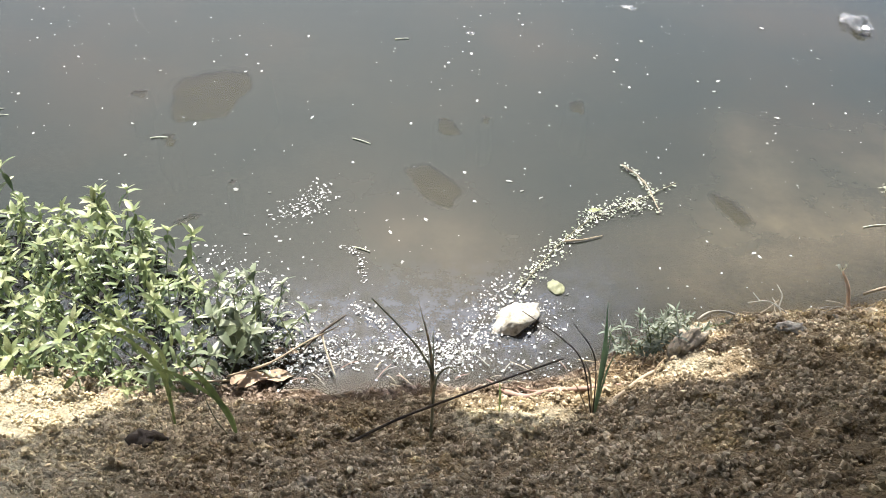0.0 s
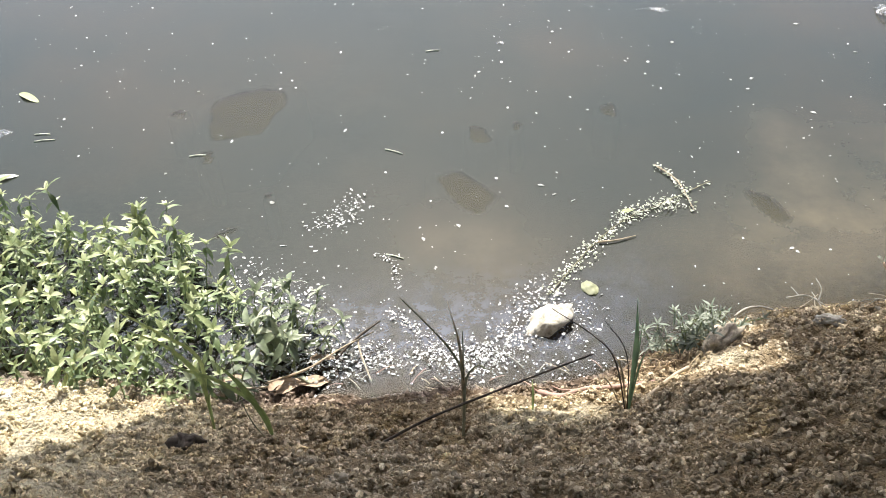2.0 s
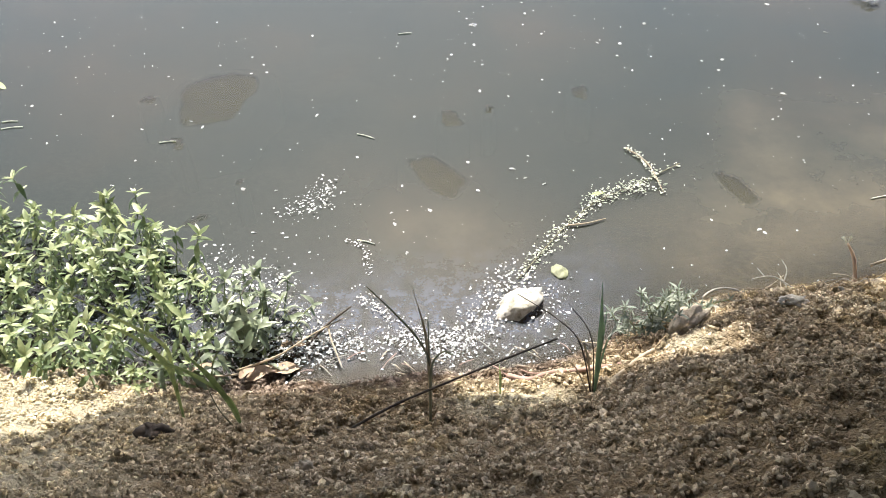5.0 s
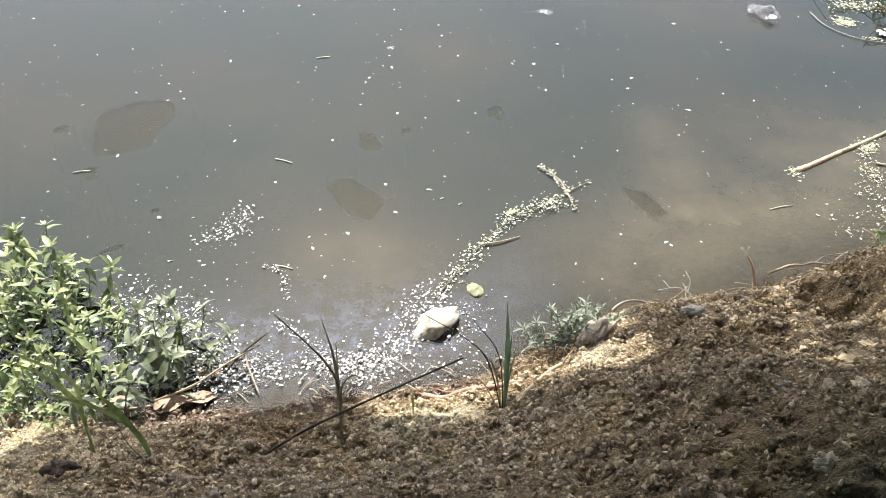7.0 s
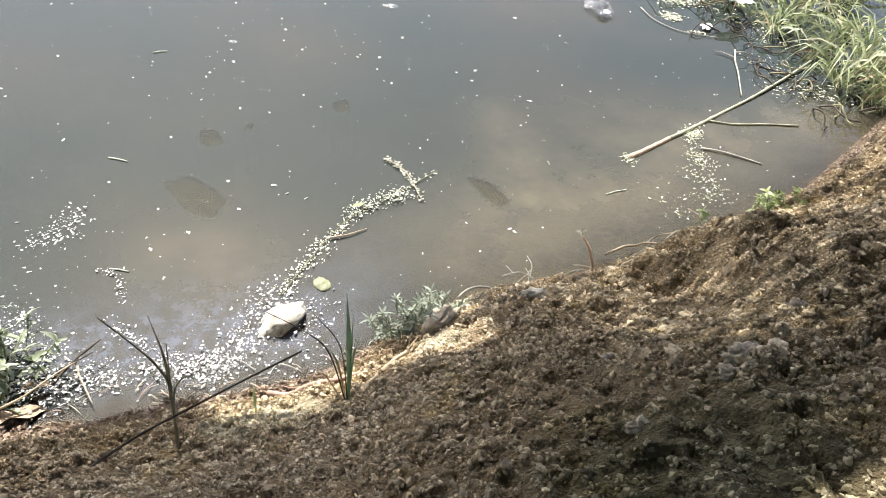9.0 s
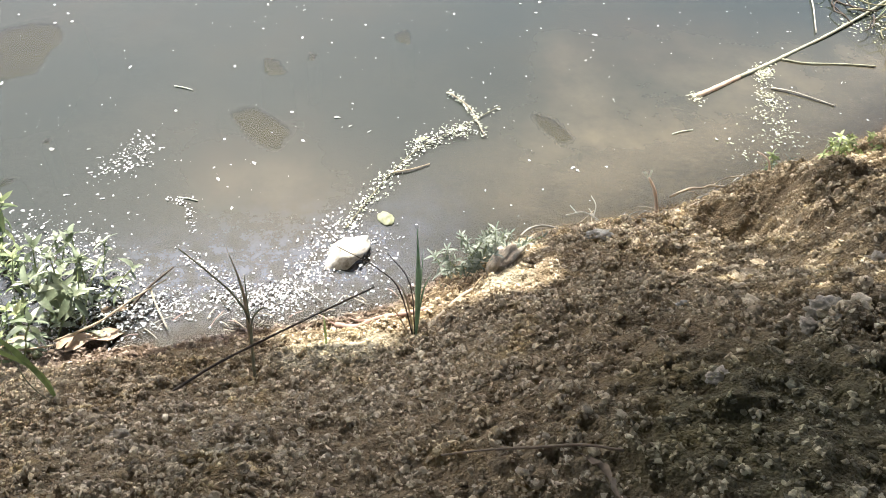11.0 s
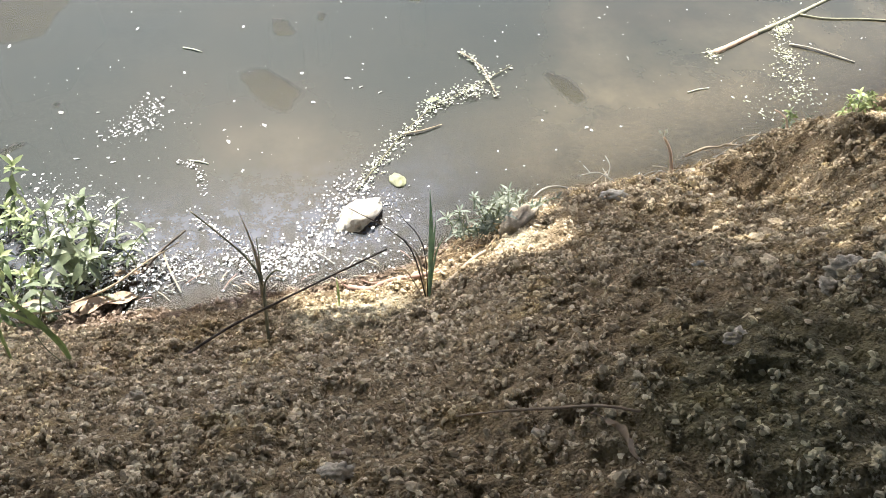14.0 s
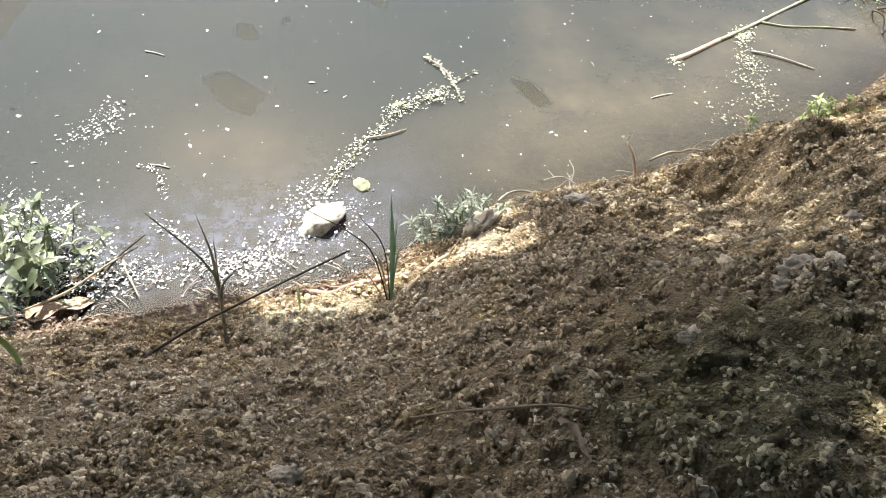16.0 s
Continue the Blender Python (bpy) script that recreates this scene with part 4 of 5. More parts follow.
def local(points, origin):
    return [np.subtract(p, origin) for p in points]


o = (1.80, 2.64, 0.0)
part("limb", tube(local([(2.06, 2.785, 0.003), (2.25, 2.88, 0.004), (2.45, 2.992, 0.002), (2.653, 3.10, 0.006), (2.95, 3.277, 0.012), (3.164, 3.414, 0.02)], o), 0.0100, 0.0060, GREEN_BRANCH, "limb", 10, 8, 0.16), fb)
part("peeled_end", tube(local([(1.815, 2.66, 0.002), (1.9, 2.700, 0.003), (2.06, 2.785, 0.003)], o), 0.0132, 0.0102, PEELED_WOOD, "peeled_end", 10, 6, 0.08), fb, "peeled pinkish-brown end of the branch")
part("side_twig", tube(local([(2.324, 2.91, 0.004), (2.43, 2.872, 0.003), (2.6, 2.855, 0.003), (2.752, 2.825, 0.006)], o), 0.006, 0.004, GREEN_BRANCH, "side_twig", 8, 6, 0.1), fb)
rod("floating_twig", [(2.172, 2.69, 0.006), (2.25, 2.655, 0.008), (2.33, 2.60, 0.006), (2.402, 2.544, 0.004)], 0.005, 0.003, GREY_TWIG, "pale bent twig floating in water", group="floating twigs")
rod("floating_twig", [(2.80, 3.58, 0.012), (2.74, 3.46, 0.01), (2.70, 3.35, 0.008), (2.60, 3.12, 0.008)], 0.005, 0.003, GREY_TWIG, "pale forked twig floating in water", group="floating twigs", branches=[([(2.76, 3.5, 0.01), (2.72, 3.56, 0.01), (2.68, 3.58, 0.01)], 0.004), ([(2.79, 3.56, 0.01), (2.85, 3.56, 0.01)], 0.004)])
rod("floating_twig", [(2.48, 4.15, 0.006), (2.50, 3.98, 0.006), (2.60, 3.83, 0.006), (2.78, 3.74, 0.006)], 0.0024, 0.002, GREY_TWIG, "thin pale twig floating near grass", group="floating twigs")
for x, y, a, l in ((-1.9, 2.95, 10, 0.09), (-0.34, 2.86, -25, 0.085), (-1.18, 2.83, 8, 0.07), (-1.93, 3.0, 5, 0.07), (-0.22, 3.78, 10, 0.07), (1.66, 2.42, 12, 0.10), (-0.28, 2.18, -20, 0.07)):
    c, s = l / 2 * math.cos(radians(a)), l / 2 * math.sin(radians(a))
    rod("floating_straw", [(x - c, y - s, 0.003), (x, y + 0.003, 0.004), (x + c, y + s, 0.003)], 0.0026, 0.002, BLEACHED, "short bleached straw floating on the pond", "straw", "floating straws")


# ---- rafts of bleached floating debris ----
def flakes(count, places, lo, hi, seed, tall=0.5):
    """Arrays of tiny ragged flakes lying about the places: six uneven corners round a low crown."""
    r = np.random.default_rng(seed)
    size = lo + (hi - lo) * r.random(count) ** 2.6
    ang = np.arange(6) * math.pi / 3 + r.uniform(-0.4, 0.4, (count, 6)) + r.uniform(0, 6, (count, 1))
    rad = size[:, None] * r.uniform(0.45, 1.6, (count, 6))
    long = r.uniform(0.6, 1.5, (count, 1))
    x, y = rad * np.cos(ang) * long, rad * np.sin(ang) / long
    z = size[:, None] * tall * r.uniform(-0.6, 0.6, (count, 6))
    v = np.stack([x, y, z], -1)
    crest = np.zeros((count, 2, 3))
    crest[:, 0, 2], crest[:, 1, 2] = size * tall * 1.2, -size * tall
    turn = r.uniform(0, 2 * math.pi, count)[:, None]
    v = np.concatenate([v, crest], 1)
    v = np.stack([v[..., 0] * np.cos(turn) - v[..., 1] * np.sin(turn), v[..., 0] * np.sin(turn) + v[..., 1] * np.cos(turn), v[..., 2]], -1)
    v = v + places[:, None, :]
    fan = np.array([(k, (k + 1) % 6, 6) for k in range(6)] + [((k + 1) % 6, k, 7) for k in range(6)])
    return v.reshape(-1, 3), (fan[None] + (np.arange(count) * 8)[:, None, None]).reshape(-1, 3)


def along(line, count, width, seed, z=0.002, pile=0.0):
    """Random places strewn along a line."""
    r = np.random.default_rng(seed)
    p = spline([(*q, 0) for q in line], 20)
    k = r.integers(0, len(p), count)
    out = p[k] + r.normal(0, width, (count, 3))
    out[:, 2] = z + pile * r.random(count) ** 2
    return out


sprig = thing("floating_sprig", (0.26, 1.98, 0), "dead sprig with bleached leaflets floating from a stone outwards", "plant debris")
o = (0.26, 1.98, 0.0)
spine = [(0.26, 1.98), (0.36, 2.13), (0.45, 2.26), (0.58, 2.40), (0.75, 2.51), (0.94, 2.64)]
fork = [(0.74, 2.75), (0.81, 2.64), (0.84, 2.45)]
part("stem", tube(local([(x, y, 0.008) for x, y in spine], o), 0.0016, 0.0014, OLIVE_STALK, "stem", 7, 8), sprig)
part("side_twig", tube(local([(x, y, 0.01) for x, y in fork], o), 0.0028, 0.002, PALE_TWIG, "side_twig", 7, 8), sprig)
part("side_twig", tube(local([(0.45, 2.26, 0.008), (0.52, 2.27, 0.008), (0.6, 2.3, 0.006)], o), 0.004, 0.002, PALE_TWIG, "side_twig", 7, 6), sprig)
clumps = np.vstack([along(spine[:3], 240, 0.022, 51, 0.002, 0.012), along(spine[2:4], 90, 0.014, 52, 0.002, 0.0075), along([(0.56, 2.40), (0.63, 2.44), (0.73, 2.49), (0.78, 2.5)], 340, 0.026, 53, 0.004, 0.025), along(fork, 150, 0.010, 54, 0.004, 0.02), along(spine[4:], 14, 0.01, 55, 0.004, 0.01)]) - o
tagged(part("foliage", big_mesh("foliage", *flakes(len(clumps), clumps, 0.002, 0.0062, 56, 0.4), BLEACHED), sprig), kind="stuff")

for name, groups, material, label, lo, hi in (
    ("shore_debris", (([(0.10, 1.72), (0.17, 1.88), (0.24, 2.02)], 260, 0.045), ([(0.0, 1.70), (0.10, 1.70), (0.16, 1.80)], 170, 0.04), ([(-0.16, 1.72), (-0.05, 1.70), (0.06, 1.68)], 330, 0.035), ([(-0.38, 1.70), (-0.30, 1.70), (-0.2, 1.68)], 190, 0.04), ([(-0.28, 1.92), (-0.22, 1.85), (-0.15, 1.78)], 70, 0.016), ([(0.3, 1.77), (0.36, 1.83), (0.40, 1.95)], 90, 0.04), ([(0.05, 1.63), (0.3, 1.66), (0.45, 1.70)], 70, 0.03)), FLAKE, "white flakes of foam and debris washed up at the shore", 0.0012, 0.0062),
    ("weed_debris", (([(-0.80, 2.05), (-0.66, 1.98), (-0.52, 1.90)], 230, 0.06), ([(-0.72, 1.82), (-0.55, 1.76), (-0.42, 1.70)], 400, 0.075), ([(-0.62, 1.64), (-0.5, 1.66), (-0.38, 1.66)], 230, 0.04), ([(-1.4, 1.9), (-1.1, 1.85), (-0.8, 1.75)], 200, 0.12)), FLAKE, "white flakes of debris caught among water weeds", 0.0012, 0.0070),
    ("floating_debris", (([(-0.56, 2.36), (-0.5, 2.43), (-0.47, 2.52)], 120, 0.035), ([(-0.35, 2.20), (-0.28, 2.14), (-0.26, 2.02)], 40, 0.010), ([(-0.62, 2.35), (-0.55, 2.40)], 20, 0.03)), FLAKE, "loose patch of white flakes floating on the pond", 0.0012, 0.0062),
    ("branch_debris", (([(2.20, 2.84), (2.18, 2.80)], 110, 0.025), ([(2.20, 2.84), (2.13, 2.66), (2.12, 2.56)], 120, 0.025), ([(2.12, 2.56), (2.05, 2.42), (2.10, 2.30)], 120, 0.045), ([(1.83, 2.67), (1.80, 2.63)], 70, 0.02), ([(1.95, 2.40), (1.88, 2.28), (1.95, 2.2)], 40, 0.05)), DEBRIS_GREEN, "pale yellowish plant debris drifting between branch and shore", 0.002, 0.0075),
    ("grass_debris", (([(2.80, 3.20), (2.95, 3.15), (3.15, 3.1)], 90, 0.06), ([(2.68, 4.25), (2.8, 4.24), (2.95, 4.2)], 260, 0.045), ([(2.85, 3.5), (2.95, 3.4), (3.0, 3.2)], 60, 0.06), ([(2.61, 4.05), (2.64, 4.0)], 190, 0.026), ([(2.65, 3.83), (2.72, 3.80)], 40, 0.012), ([(2.95, 4.1), (3.05, 3.9), (3.1, 3.7)], 120, 0.06), ([(3.0, 3.1), (3.1, 3.0)], 50, 0.04)), DEBRIS_GREEN, "pale debris floating along overhanging grass", 0.002, 0.0085)):
    pl = np.vstack([along(line, int(count * 1.9), width, 60 + 7 * j + len(name), 0.001, 0.05 if name == "weed_debris" else 0.010) for j, (line, count, width) in enumerate(groups)])
    tagged(new(name, big_mesh(name, *flakes(len(pl), pl, lo * 0.8, hi * 0.85, len(name), 0.2), material)), label, "debris", kind="stuff")

# bright flakes drifting on open water
NEAR_FLAKES = [(-0.57, 3.03), (0.09, 2.67), (0.13, 2.48), (0.15, 3.22), (0.28, 3.17), (-0.14, 3.01), (-0.36, 2.71), (-0.45, 2.54), (-0.66, 2.49), (-0.79, 2.50), (-0.65, 2.38), (-0.46, 2.41), (-0.39, 2.48), (-0.18, 2.28), (-0.05, 2.36), (0.27, 2.62), (0.32, 2.56), (0.39, 2.52), (-0.13, 2.12), (-0.57, 2.21), (-0.70, 2.24), (-0.83, 2.17), (1.15, 2.24), (1.16, 2.22), (-1.28, 2.70), (-1.06, 2.94), (1.40, 2.96), (1.50, 3.17)]
FAR_FLAKES = [(-0.69, 3.77), (-2.09, 3.96), (-2.33, 4.35), (-1.85, 4.33), (-0.80, 4.36), (-0.86, 3.41), (-1.10, 3.48), (-1.12, 2.99), (-1.32, 3.38), (-1.32, 2.93), (-1.70, 2.83), (-1.88, 3.13), (-0.93, 3.40), (0.13, 3.66), (0.47, 3.76), (0.39, 4.12), (0.74, 3.66), (0.85, 3.65), (0.82, 3.53), (0.87, 3.39), (0.51, 3.20), (1.00, 3.86), (0.02, 3.56), (0.0, 3.52), (0.40, 3.99), (1.68, 4.06), (1.21, 3.47), (1.31, 3.48), (1.27, 3.38), (1.88, 3.74)]
pl = np.array([(x, y, 0.002) for x, y in NEAR_FLAKES + FAR_FLAKES])
tagged(new("drifting_flakes", big_mesh("drifting_flakes", *flakes(len(pl), pl, 0.006, 0.010, 5, 0.25), FLAKE)), "bright white flakes drifting on the pond", "debris", kind="stuff")
r = np.random.default_rng(9)
pl = np.stack([r.uniform(-3.5, 4.2, 2600), 1.7 + 4.8 * r.random(2600) ** 1.5, np.full(2600, 0.001)], -1)
keep = (pl[:, 1] > shore(pl[:, 0]) + 0.02) & (r.random(2600) < 0.25 + 0.5 * (lattice(pl[:, 0], pl[:, 1], 0.5, 33) > 0))
pl = pl[keep]
tagged(new("fine_specks", big_mesh("fine_specks", *flakes(len(pl), pl, 0.0013, 0.0046, 6, 0.2), FLAKE)), "fine pale specks scattered over the pond", "debris", kind="stuff")

# ---- single floating things ----
ob = tagged(new("floating_leaf", leaf_mesh(0.15, 0.042, YELLOW_LEAF, 0.05, 0.3, 0.1, "floating_leaf", 9)), "yellow-green leaf floating on the pond", "leaf", "floating leaves")
ob.matrix_basis = pose(-2.19, 3.36, 0.006, 0, 0, -122)
ob = tagged(new("floating_leaf", leaf_mesh(0.10, 0.035, BLEACHED, 0.05, 0.3, 0.1, "floating_leaf", 9)), "bleached leaf floating on the pond", "leaf", "floating leaves")
ob.matrix_basis = pose(-1.99, 2.65, 0.006, 0, 0, -70)
ob = tagged(new("floating_leaf", leaf_mesh(0.06, 0.022, YELLOW_LEAF, 0.05, 0.3, 0.1, "floating_leaf", 9)), "small yellow-green leaf among floating debris", "leaf", "floating leaves")
ob.matrix_basis = pose(0.56, 2.42, 0.02, 0, 0, -65)


def crumpled(name, size, material, seed, label, category, at, turn=0.0, rows=14, rise=0.5, torn=0.45):
    """A crumpled sheet of plastic or a large soft leaf."""
    r = np.random.default_rng(seed)
    s = np.linspace(-1, 1, rows)
    U, V = np.meshgrid(s, s)
    U, V = U * np.sqrt(1 - V * V / 2), V * np.sqrt(1 - U * U / 2)
    rad = 1 - torn * np.abs(lattice(U, V, 0.5, seed))
    zz = rise * (0.55 + 0.45 * lattice(U, V, 0.45, seed + 1)) * (1 - 0.8 * np.minimum(1, U * U + V * V)) + 0.12 * lattice(U, V, 0.2, seed + 2)
    v = np.stack([U * rad * size[0], V * rad * size[1], zz * size[2]], -1).reshape(-1, 3)
    i = np.arange(rows * rows).reshape(rows, rows)
    q = np.stack([i[:-1, :-1], i[:-1, 1:], i[1:, 1:], i[1:, :-1]], -1).reshape(-1, 4)
    ob = tagged(new(name, big_mesh(name, v, q, material, seed % 2 == 0)), label, category)
    ob.matrix_basis = pose(*at, 0, 0, turn)
    mod = ob.modifiers.new("thickness", "SOLIDIFY")
    mod.thickness = 0.0015
    return ob


crumpled("plastic_bag", (0.075, 0.15, 0.14), FILM, 81, "crumpled clear plastic bag floating on the pond", "bag", (2.21, 4.13, 0.0), 15)
crumpled("plastic_scrap", (0.028, 0.022, 0.03), PLASTIC, 83, "white scrap of plastic beside a floating bag", "litter", (2.22, 4.05, 0.03), 50)
crumpled("plastic_wrapper", (0.10, 0.045, 0.03), FILM, 85, "torn clear wrapper floating on the pond", "litter", (-2.17, 3.0, 0.0), 10)
crumpled("plastic_scrap", (0.05, 0.02, 0.02), PLASTIC, 87, "white torn scrap in a floating wrapper", "litter", (-2.22, 3.02, 0.015), -10)
crumpled("plastic_scrap", (0.13, 0.08, 0.07), PLASTIC, 89, "white plastic scrap among overhanging grass", "litter", (3.03, 4.0, 0.12), 20)
crumpled("plastic_scrap", (0.05, 0.04, 0.05), PLASTIC, 91, "small white scrap at the edge of grass", "litter", (2.77, 3.87, 0.01), 40)
crumpled("soft_leaf", (0.030, 0.040, 0.028), SOFT_LEAF, 92, "pale yellow-green crumpled leaf beside a white stone", "leaf", (0.405, 2.02, 0.0), 20, rise=0.6, torn=0.15)
crumpled("film_scrap", (0.06, 0.035, 0.02), FILM, 94, "small clear film scrap floating on the pond", "litter", (1.0, 4.25, 0.0), -20)
crumpled("film_scrap", (0.025, 0.02, 0.02), FILM, 96, "small clear film scrap floating on the pond", "litter", (0.13, 3.87, 0.0), 0)

# ---- overhanging grass at the end of the bay ----
def tuft(seed, count, long):
    """A tuft of long arching blades."""
    r = np.random.default_rng(seed)
    ob = thing("grass_tuft", (0, 0, 0), "tuft of long green grass arching over the water", "grass", "grass tufts over the water")
    for _ in range(count):
        a = r.uniform(0, 2 * math.pi)
        l = long * r.uniform(0.55, 1.1)
        out = l * r.uniform(0.5, 0.95)
        up = l * r.uniform(0.2, 0.6)
        fall = r.uniform(0.3, 1.2)
        c, s = math.cos(a), math.sin(a)
        p0 = np.array((r.uniform(-0.05, 0.05), r.uniform(-0.05, 0.05), -0.02))
        line = [p0, p0 + (0.25 * out * c, 0.25 * out * s, 0.7 * up), p0 + (0.65 * out * c, 0.65 * out * s, up), p0 + (out * c, out * s, up * (1 - fall))]
        for p in line[2:]:
            p += r.uniform(-0.035, 0.035, 3)
        kind = r.random()
        part("blade", blade(line, r.uniform(0.009, 0.021), TUFT if kind < 0.72 else WEED_PALE if kind < 0.86 else STRAW if kind < 0.93 else WEED, "blade", 0.3, 2), ob)
    return ob


tufts = [tuft(300 + k, 34, 0.34 + 0.05 * k) for k in range(4)]
k = 0
for x, y in ((3.27, 3.02), (3.36, 2.98), (3.22, 3.2), (3.4, 3.3), (3.25, 3.5), (3.4, 3.6), (3.35, 3.95), (3.5, 3.4), (3.6, 3.7), (3.45, 3.1), (3.7, 4.05), (3.3, 4.3), (3.6, 4.4), (3.85, 3.5), (3.9, 4.2), (3.42, 2.9), (3.5, 4.7), (3.9, 4.7), (3.75, 3.15), (3.05, 4.5), (3.12, 4.22), (3.16, 3.78), (3.62, 2.95), (3.55, 3.15)):
    m = pose(x, y, max(0.0, height(x, y)), rng.uniform(-10, 10), rng.uniform(-20, 5), rng.uniform(0, 360)) @ Matrix.Scale(rng.uniform(0.85, 1.15), 4)
    if k < 4:
        tufts[k].matrix_basis = m
    else:
        copy_thing(tufts[k % 4], m)
    k += 1


for k in range(34):
    x, y, a = rng.uniform(2.82, 3.25), rng.uniform(2.85, 4.1), rng.uniform(2.4, 5.4)
    pts = [(x, y, 0.004)]
    for _ in range(4):
        a += rng.uniform(-1.2, 1.2)
        x, y = x + 0.06 * math.cos(a), y + 0.06 * math.sin(a)
        pts.append((x, y, rng.uniform(0.002, 0.05)))
    rod("bent_stalk", pts, 0.0046, 0.003, (DARK_TWIG, OLIVE_STALK, DARK_TWIG)[k % 3], "bent dead stalk lying in the water below grass", "stalk", "dead stalks below the grass")


# ---- unseen tree, added so that its crown shades the bank ----
GAPS = ((-0.98, 0.70), (1.08, 0.42), (1.4, 0.6), (-1.3, 0.45), (2.08, 1.97))


def shaded(x, y):
    """Where the crown's shade falls on the bank."""
    edge = np.interp(x, [-3.0, -1.3, -1.1, -1.03, -0.965, -0.91, -0.87, -0.82, -0.70, -0.36, -0.26, -0.02, 0.02, 0.06, 0.30, 0.36, 0.42, 0.52, 0.60, 0.70, 0.86, 0.9, 1.2, 1.5, 1.75, 1.9, 2.1, 2.3, 2.6, 4], [0.62, 0.74, 0.88, 0.96, 1.05, 1.15, 1.26, 1.39, 1.40, 1.42, 1.55, 1.58, 1.44, 1.305, 1.29, 1.325, 1.37, 1.38, 1.33, 1.32, 1.38, 1.87, 1.925, 2.01, 2.09, 2.12, 2.17, 2.24, 2.36, 3.2])
    edge = edge + 0.022 * lattice(x, y, 0.075, 49) + 0.012 * lattice(x, y, 0.035, 50)
    back = (0.56 < x) & (x < 0.92) & (y > 1.50 + 0.16 * (x - 0.5)) & (y < 1.62)
    dapple = sum(np.exp(-(((x - a) / 0.16) ** 2) - ((y - c) / 0.115) ** 2) for a, c in GAPS) * (1 + 0.6 * lattice(x, y, 0.08, 44)) > 0.5
    thin = (x > 1.75) & (y > 1.7) & (lattice(x, y, 0.07, 46) < -0.5)
    dapple = dapple | thin
    return (((y < edge) | back) & ~dapple) & ~((x > 1.8) & (y > edge - 0.4) & (lattice(x, y, 0.10, 45) > 0.5))


def crown():
    r = np.random.default_rng(17)
    count = 128000
    x, y = r.uniform(-2.8, 4.8, count), r.uniform(-1.4, 3.4, count)
    sparse = np.clip((x - 0.85) / 0.4, 0, 1) * np.clip((y - 0.62) / 0.35, 0, 1)
    rim = np.abs((x - 0.95) / 3.15) ** 3 + np.abs((y - 1.2) / 2.05) ** 3 + 0.4 * lattice(x, y, 0.7, 47) + 0.35 * lattice(x, y, 0.25, 48)
    fringe = (x > 0.85) & (y > shore(x) - 0.24)
    keep = shaded(x, y) & (rim < 1) & ~(fringe & (r.random(count) < 0.28))
    x, y = x[keep], y[keep]
    z = relief(x, y)
    h = r.uniform(3.1, 5.2, len(x))
    t = (h - z) / TO_SUN.z
    c = np.stack([x + t * TO_SUN.x, y + t * TO_SUN.y, h], -1)
    n = len(c)
    d = r.normal(size=(n, 3))
    d[:, 2] *= 0.5
    d /= np.linalg.norm(d, axis=1)[:, None]
    s = np.cross(d, r.normal(size=(n, 3)))
    s[:, 2] *= 0.4
    s /= np.linalg.norm(s, axis=1)[:, None]
    # larger leaves inside the crown than along its rims
    inside = shaded(x - 0.1, y) & shaded(x + 0.1, y) & shaded(x, y - 0.1) & shaded(x, y + 0.1)
    big = np.where(sparse[keep] > 0.4, 0.74, np.where(inside, 1.9, 1.0))[:, None]
    l, w = big * r.uniform(0.040, 0.058, n)[:, None], big * r.uniform(0.020, 0.031, n)[:, None]
    v = np.stack([c - d * l, c - s * w, c + d * l, c + s * w], 1).reshape(-1, 3)
    # unseen leaf curtain and roof, added to block sky light from behind
    m = 14000
    q = np.stack([r.uniform(-5, 6, m), r.uniform(-4.2, -2.4, m), 1.0 + 4.2 * r.random(m)], -1)
    over = r.random(m) < 0.45
    q[over] = np.stack([r.uniform(-5, 3.2, over.sum()), r.uniform(-2.6, 1.0, over.sum()), r.uniform(4.2, 5.2, over.sum())], -1)
    e = r.normal(size=(m, 3)) * (1, 0.5, 1)
    e /= np.linalg.norm(e, axis=1)[:, None]
    g = np.cross(e, r.normal(size=(m, 3)))
    g /= np.linalg.norm(g, axis=1)[:, None]
    low = np.stack([q - e * 0.16, q - g * 0.085, q + e * 0.16, q + g * 0.085], 1).reshape(-1, 3)
    v, n = np.vstack([v, low]), n + m
    return big_mesh("crown", v, np.arange(4 * n).reshape(-1, 4), CANOPY)


tree = thing("shade_tree", (-1.6, -3.2, 0), "unseen leafy tree added over the bank to cast its shade", "tree")
ground_z = height(-1.6, -3.2)
o = (-1.6, -3.2, 0)
part("trunk", tube(local([(-1.6, -3.2, ground_z - 0.1), (-1.5, -3.0, 2.0), (-1.0, -2.0, 3.6), (-0.2, 0.2, 4.3), (0.6, 2.4, 4.6)], o), 0.17, 0.04, BARK, "trunk", 12, 8, 0.06), tree)
for line in (([(-1.0, -2.0, 3.6), (-1.8, 0.0, 4.0), (-2.2, 2.2, 4.3)]), ([(-1.2, -2.4, 3.2), (0.6, -0.6, 3.9), (2.6, 1.6, 4.2)]), ([(-0.2, 0.2, 4.3), (1.0, 1.6, 4.2), (1.6, 2.8, 4.1)])):
    part("limb", tube(local(line, o), 0.07, 0.015, BARK, "limb", 8, 8, 0.08), tree)
cm = crown()
cr = part("crown", cm, tree)
cr.matrix_basis = Matrix.Translation((1.6, 3.2, 0))
tagged(cr, kind="stuff")

# ---- loose soil crumbs and gravel on the bank ----
r = np.random.default_rng(23)


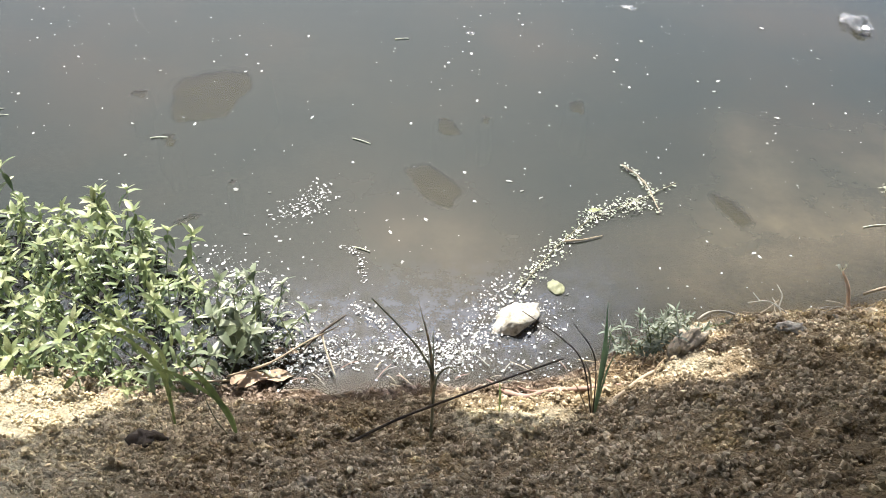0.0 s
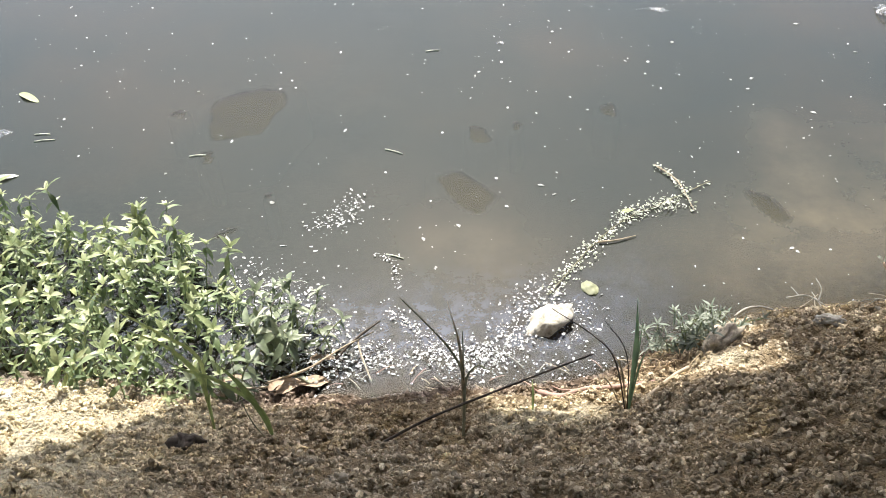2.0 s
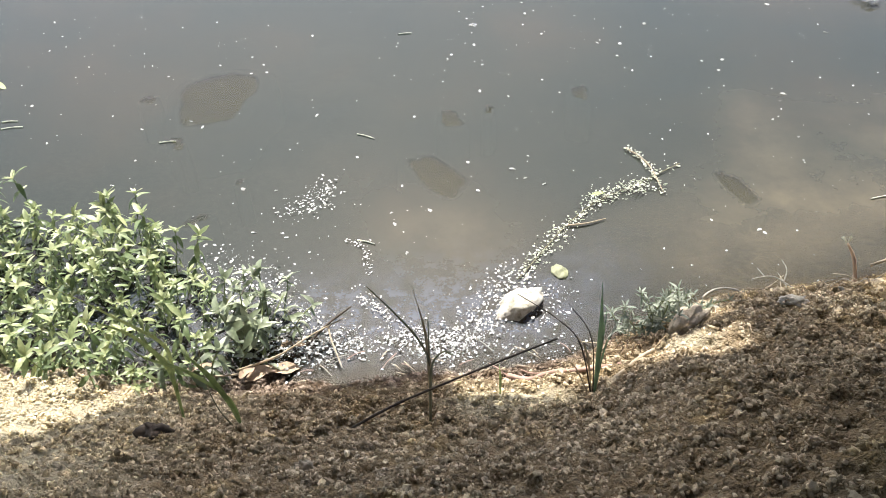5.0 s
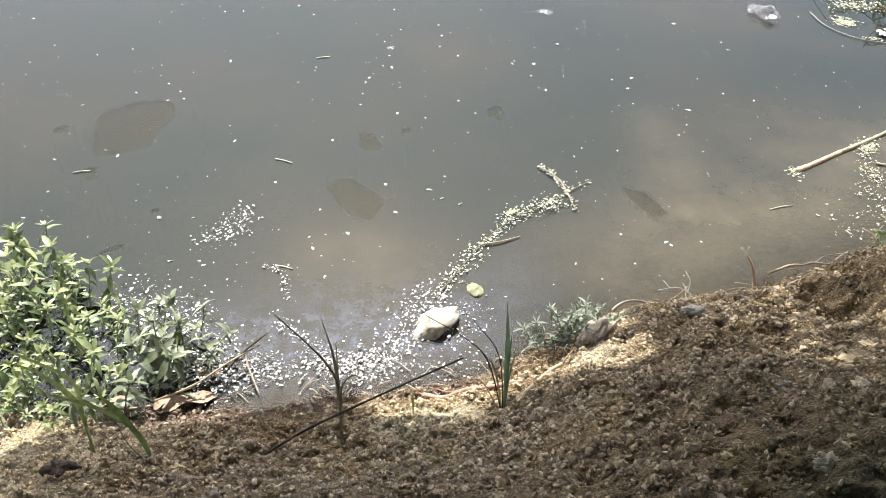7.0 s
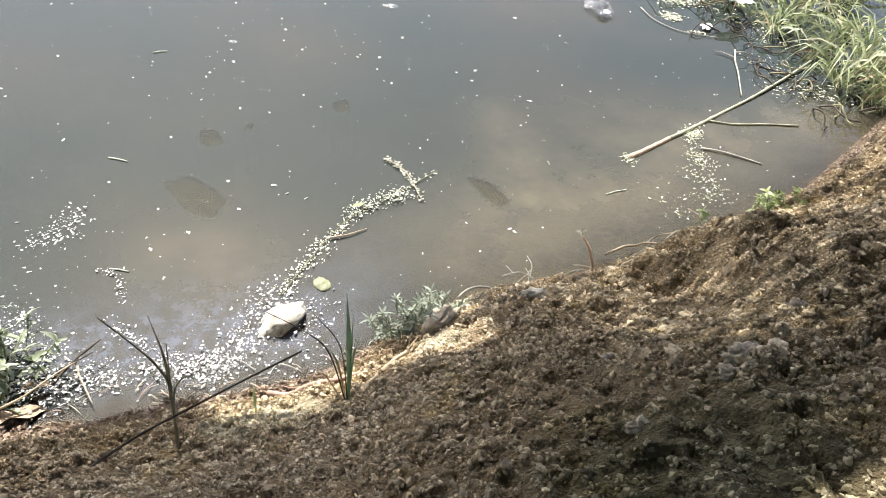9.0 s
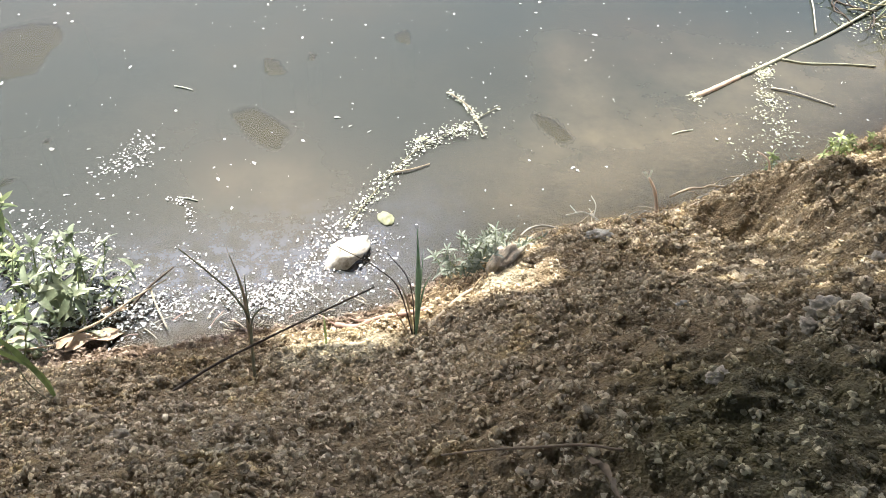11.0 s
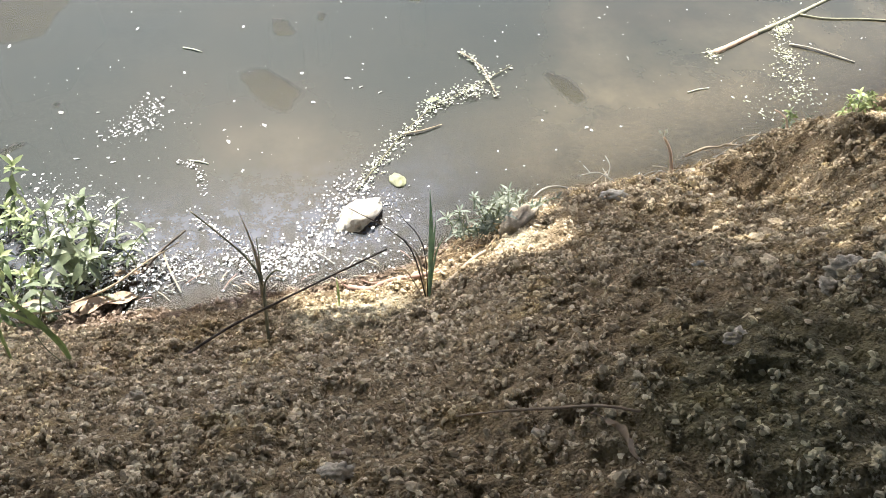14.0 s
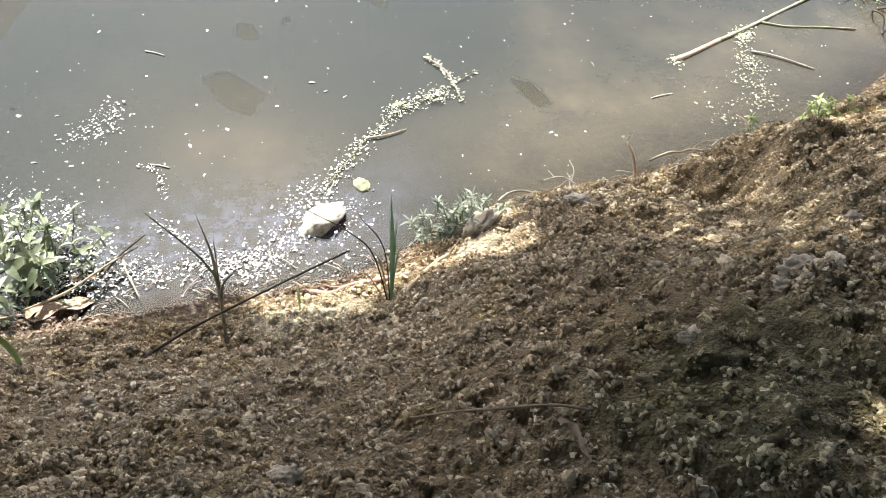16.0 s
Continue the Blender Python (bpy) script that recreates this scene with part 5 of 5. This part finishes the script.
def bank_places(count, x0=-2.1, x1=3.5, y0=0.02, margin=0.015, bare=0.6):
    """Random places on the dry bank, crowded in some spots and few in others."""
    x, y = r.uniform(x0, x1, count), r.uniform(y0, 3.1, count)
    crowd = np.clip(0.55 + 1.1 * lattice(x, y, 0.3, 61) + 0.7 * lattice(x, y, 0.11, 63), 0, 1)
    few = (1 - hump(x, y, 0.92, 0.58, 0.22, 0.28, 0.65)) * (1 - hump(x, y, 0.20, 1.32, 0.18, 0.06, 0.8)) * (1 - hump(x, y, 0.72, 1.45, 0.14, 0.07, 0.45))
    keep = (y < shore(x) + 0.3) & (relief(x, y) > margin) & (r.random(count) < few * (bare + (1 - bare) * crowd))
    return x[keep], y[keep]


x, y = bank_places(84000, -1.4, 3.6, 0.18, 0.002)
rad = 0.0020 + 0.0030 * r.random(len(x)) ** 1.8
lift = 0.6 * rad
# crumbs stuck together in little heaps
cx, cy = bank_places(24000, -1.4, 3.6, 0.18, 0.004)
wide = 0.0055 + 0.0085 * r.random(len(cx)) ** 1.6
for _ in range(8):
    off = r.normal(size=(2, len(cx))) * wide * 0.62
    far = np.hypot(*off) / wide
    x, y = np.r_[x, cx + off[0]], np.r_[y, cy + off[1]]
    s = np.clip(wide * r.uniform(0.24, 0.50, len(cx)), 0.0022, 0.0058)
    rad, lift = np.r_[rad, s], np.r_[lift, 0.4 * s + 1.05 * wide * np.exp(-far * far) * r.uniform(0.5, 1.2, len(cx))]
crumbs = part("soil_crumbs", scatter_lumps("soil_crumbs", np.stack([x, y, surface(x, y) + lift - 0.001], -1), rad, CLOD, 1, 0.85, 0.55, 4), ground)
tagged(crumbs, kind="stuff")
x, y = bank_places(7000, y0=0.18, bare=0.4)
rad = 0.0046 + 0.0042 * r.random(len(x)) ** 2.5
lumps = part("soil_lumps", scatter_lumps("soil_lumps", np.stack([x, y, surface(x, y) + 0.5 * rad], -1), rad, CLOD, 2, 0.85, 0.3, 5), ground)
tagged(lumps, kind="stuff")
# larger clods on the broken ground towards the mound
x, y = bank_places(1500, 0.9, 3.1, 0.6, 0.03, bare=0.1)
ok = r.random(len(x)) < np.clip((x - 0.9) / 0.7, 0.1, 1)
x, y = x[ok], y[ok]
rad = 0.008 + 0.009 * r.random(len(x)) ** 2
clods = part("soil_clods", scatter_lumps("soil_clods", np.stack([x, y, surface(x, y)], -1), rad, CLOD, 2, 0.75, 0.34, 8), ground)
tagged(clods, kind="stuff")

GRAVEL = [rock_mesh("stone", (0.012 * a, 0.010 * b, 0.009 * c), PEBBLE, 400 + k, 2, 0.5) for k, (a, b, c) in enumerate(((1, 1, 1), (1.3, 0.9, 0.8), (0.8, 0.8, 1), (1.2, 1.2, 0.7), (1.0, 0.7, 1.1), (1.4, 1.1, 1.0)))]
x, y = bank_places(900, -0.9, 1.6, 0.3)
for k in range(min(300, len(x))):
    s = 0.28 + 0.38 * r.random() ** 2
    part("stone", GRAVEL[k % 6], ground, m=pose(x[k], y[k], float(surface(x[k], y[k])) + 0.001 * s, r.uniform(-25, 25), r.uniform(-25, 25), r.uniform(0, 360)) @ Matrix.Scale(s, 4))
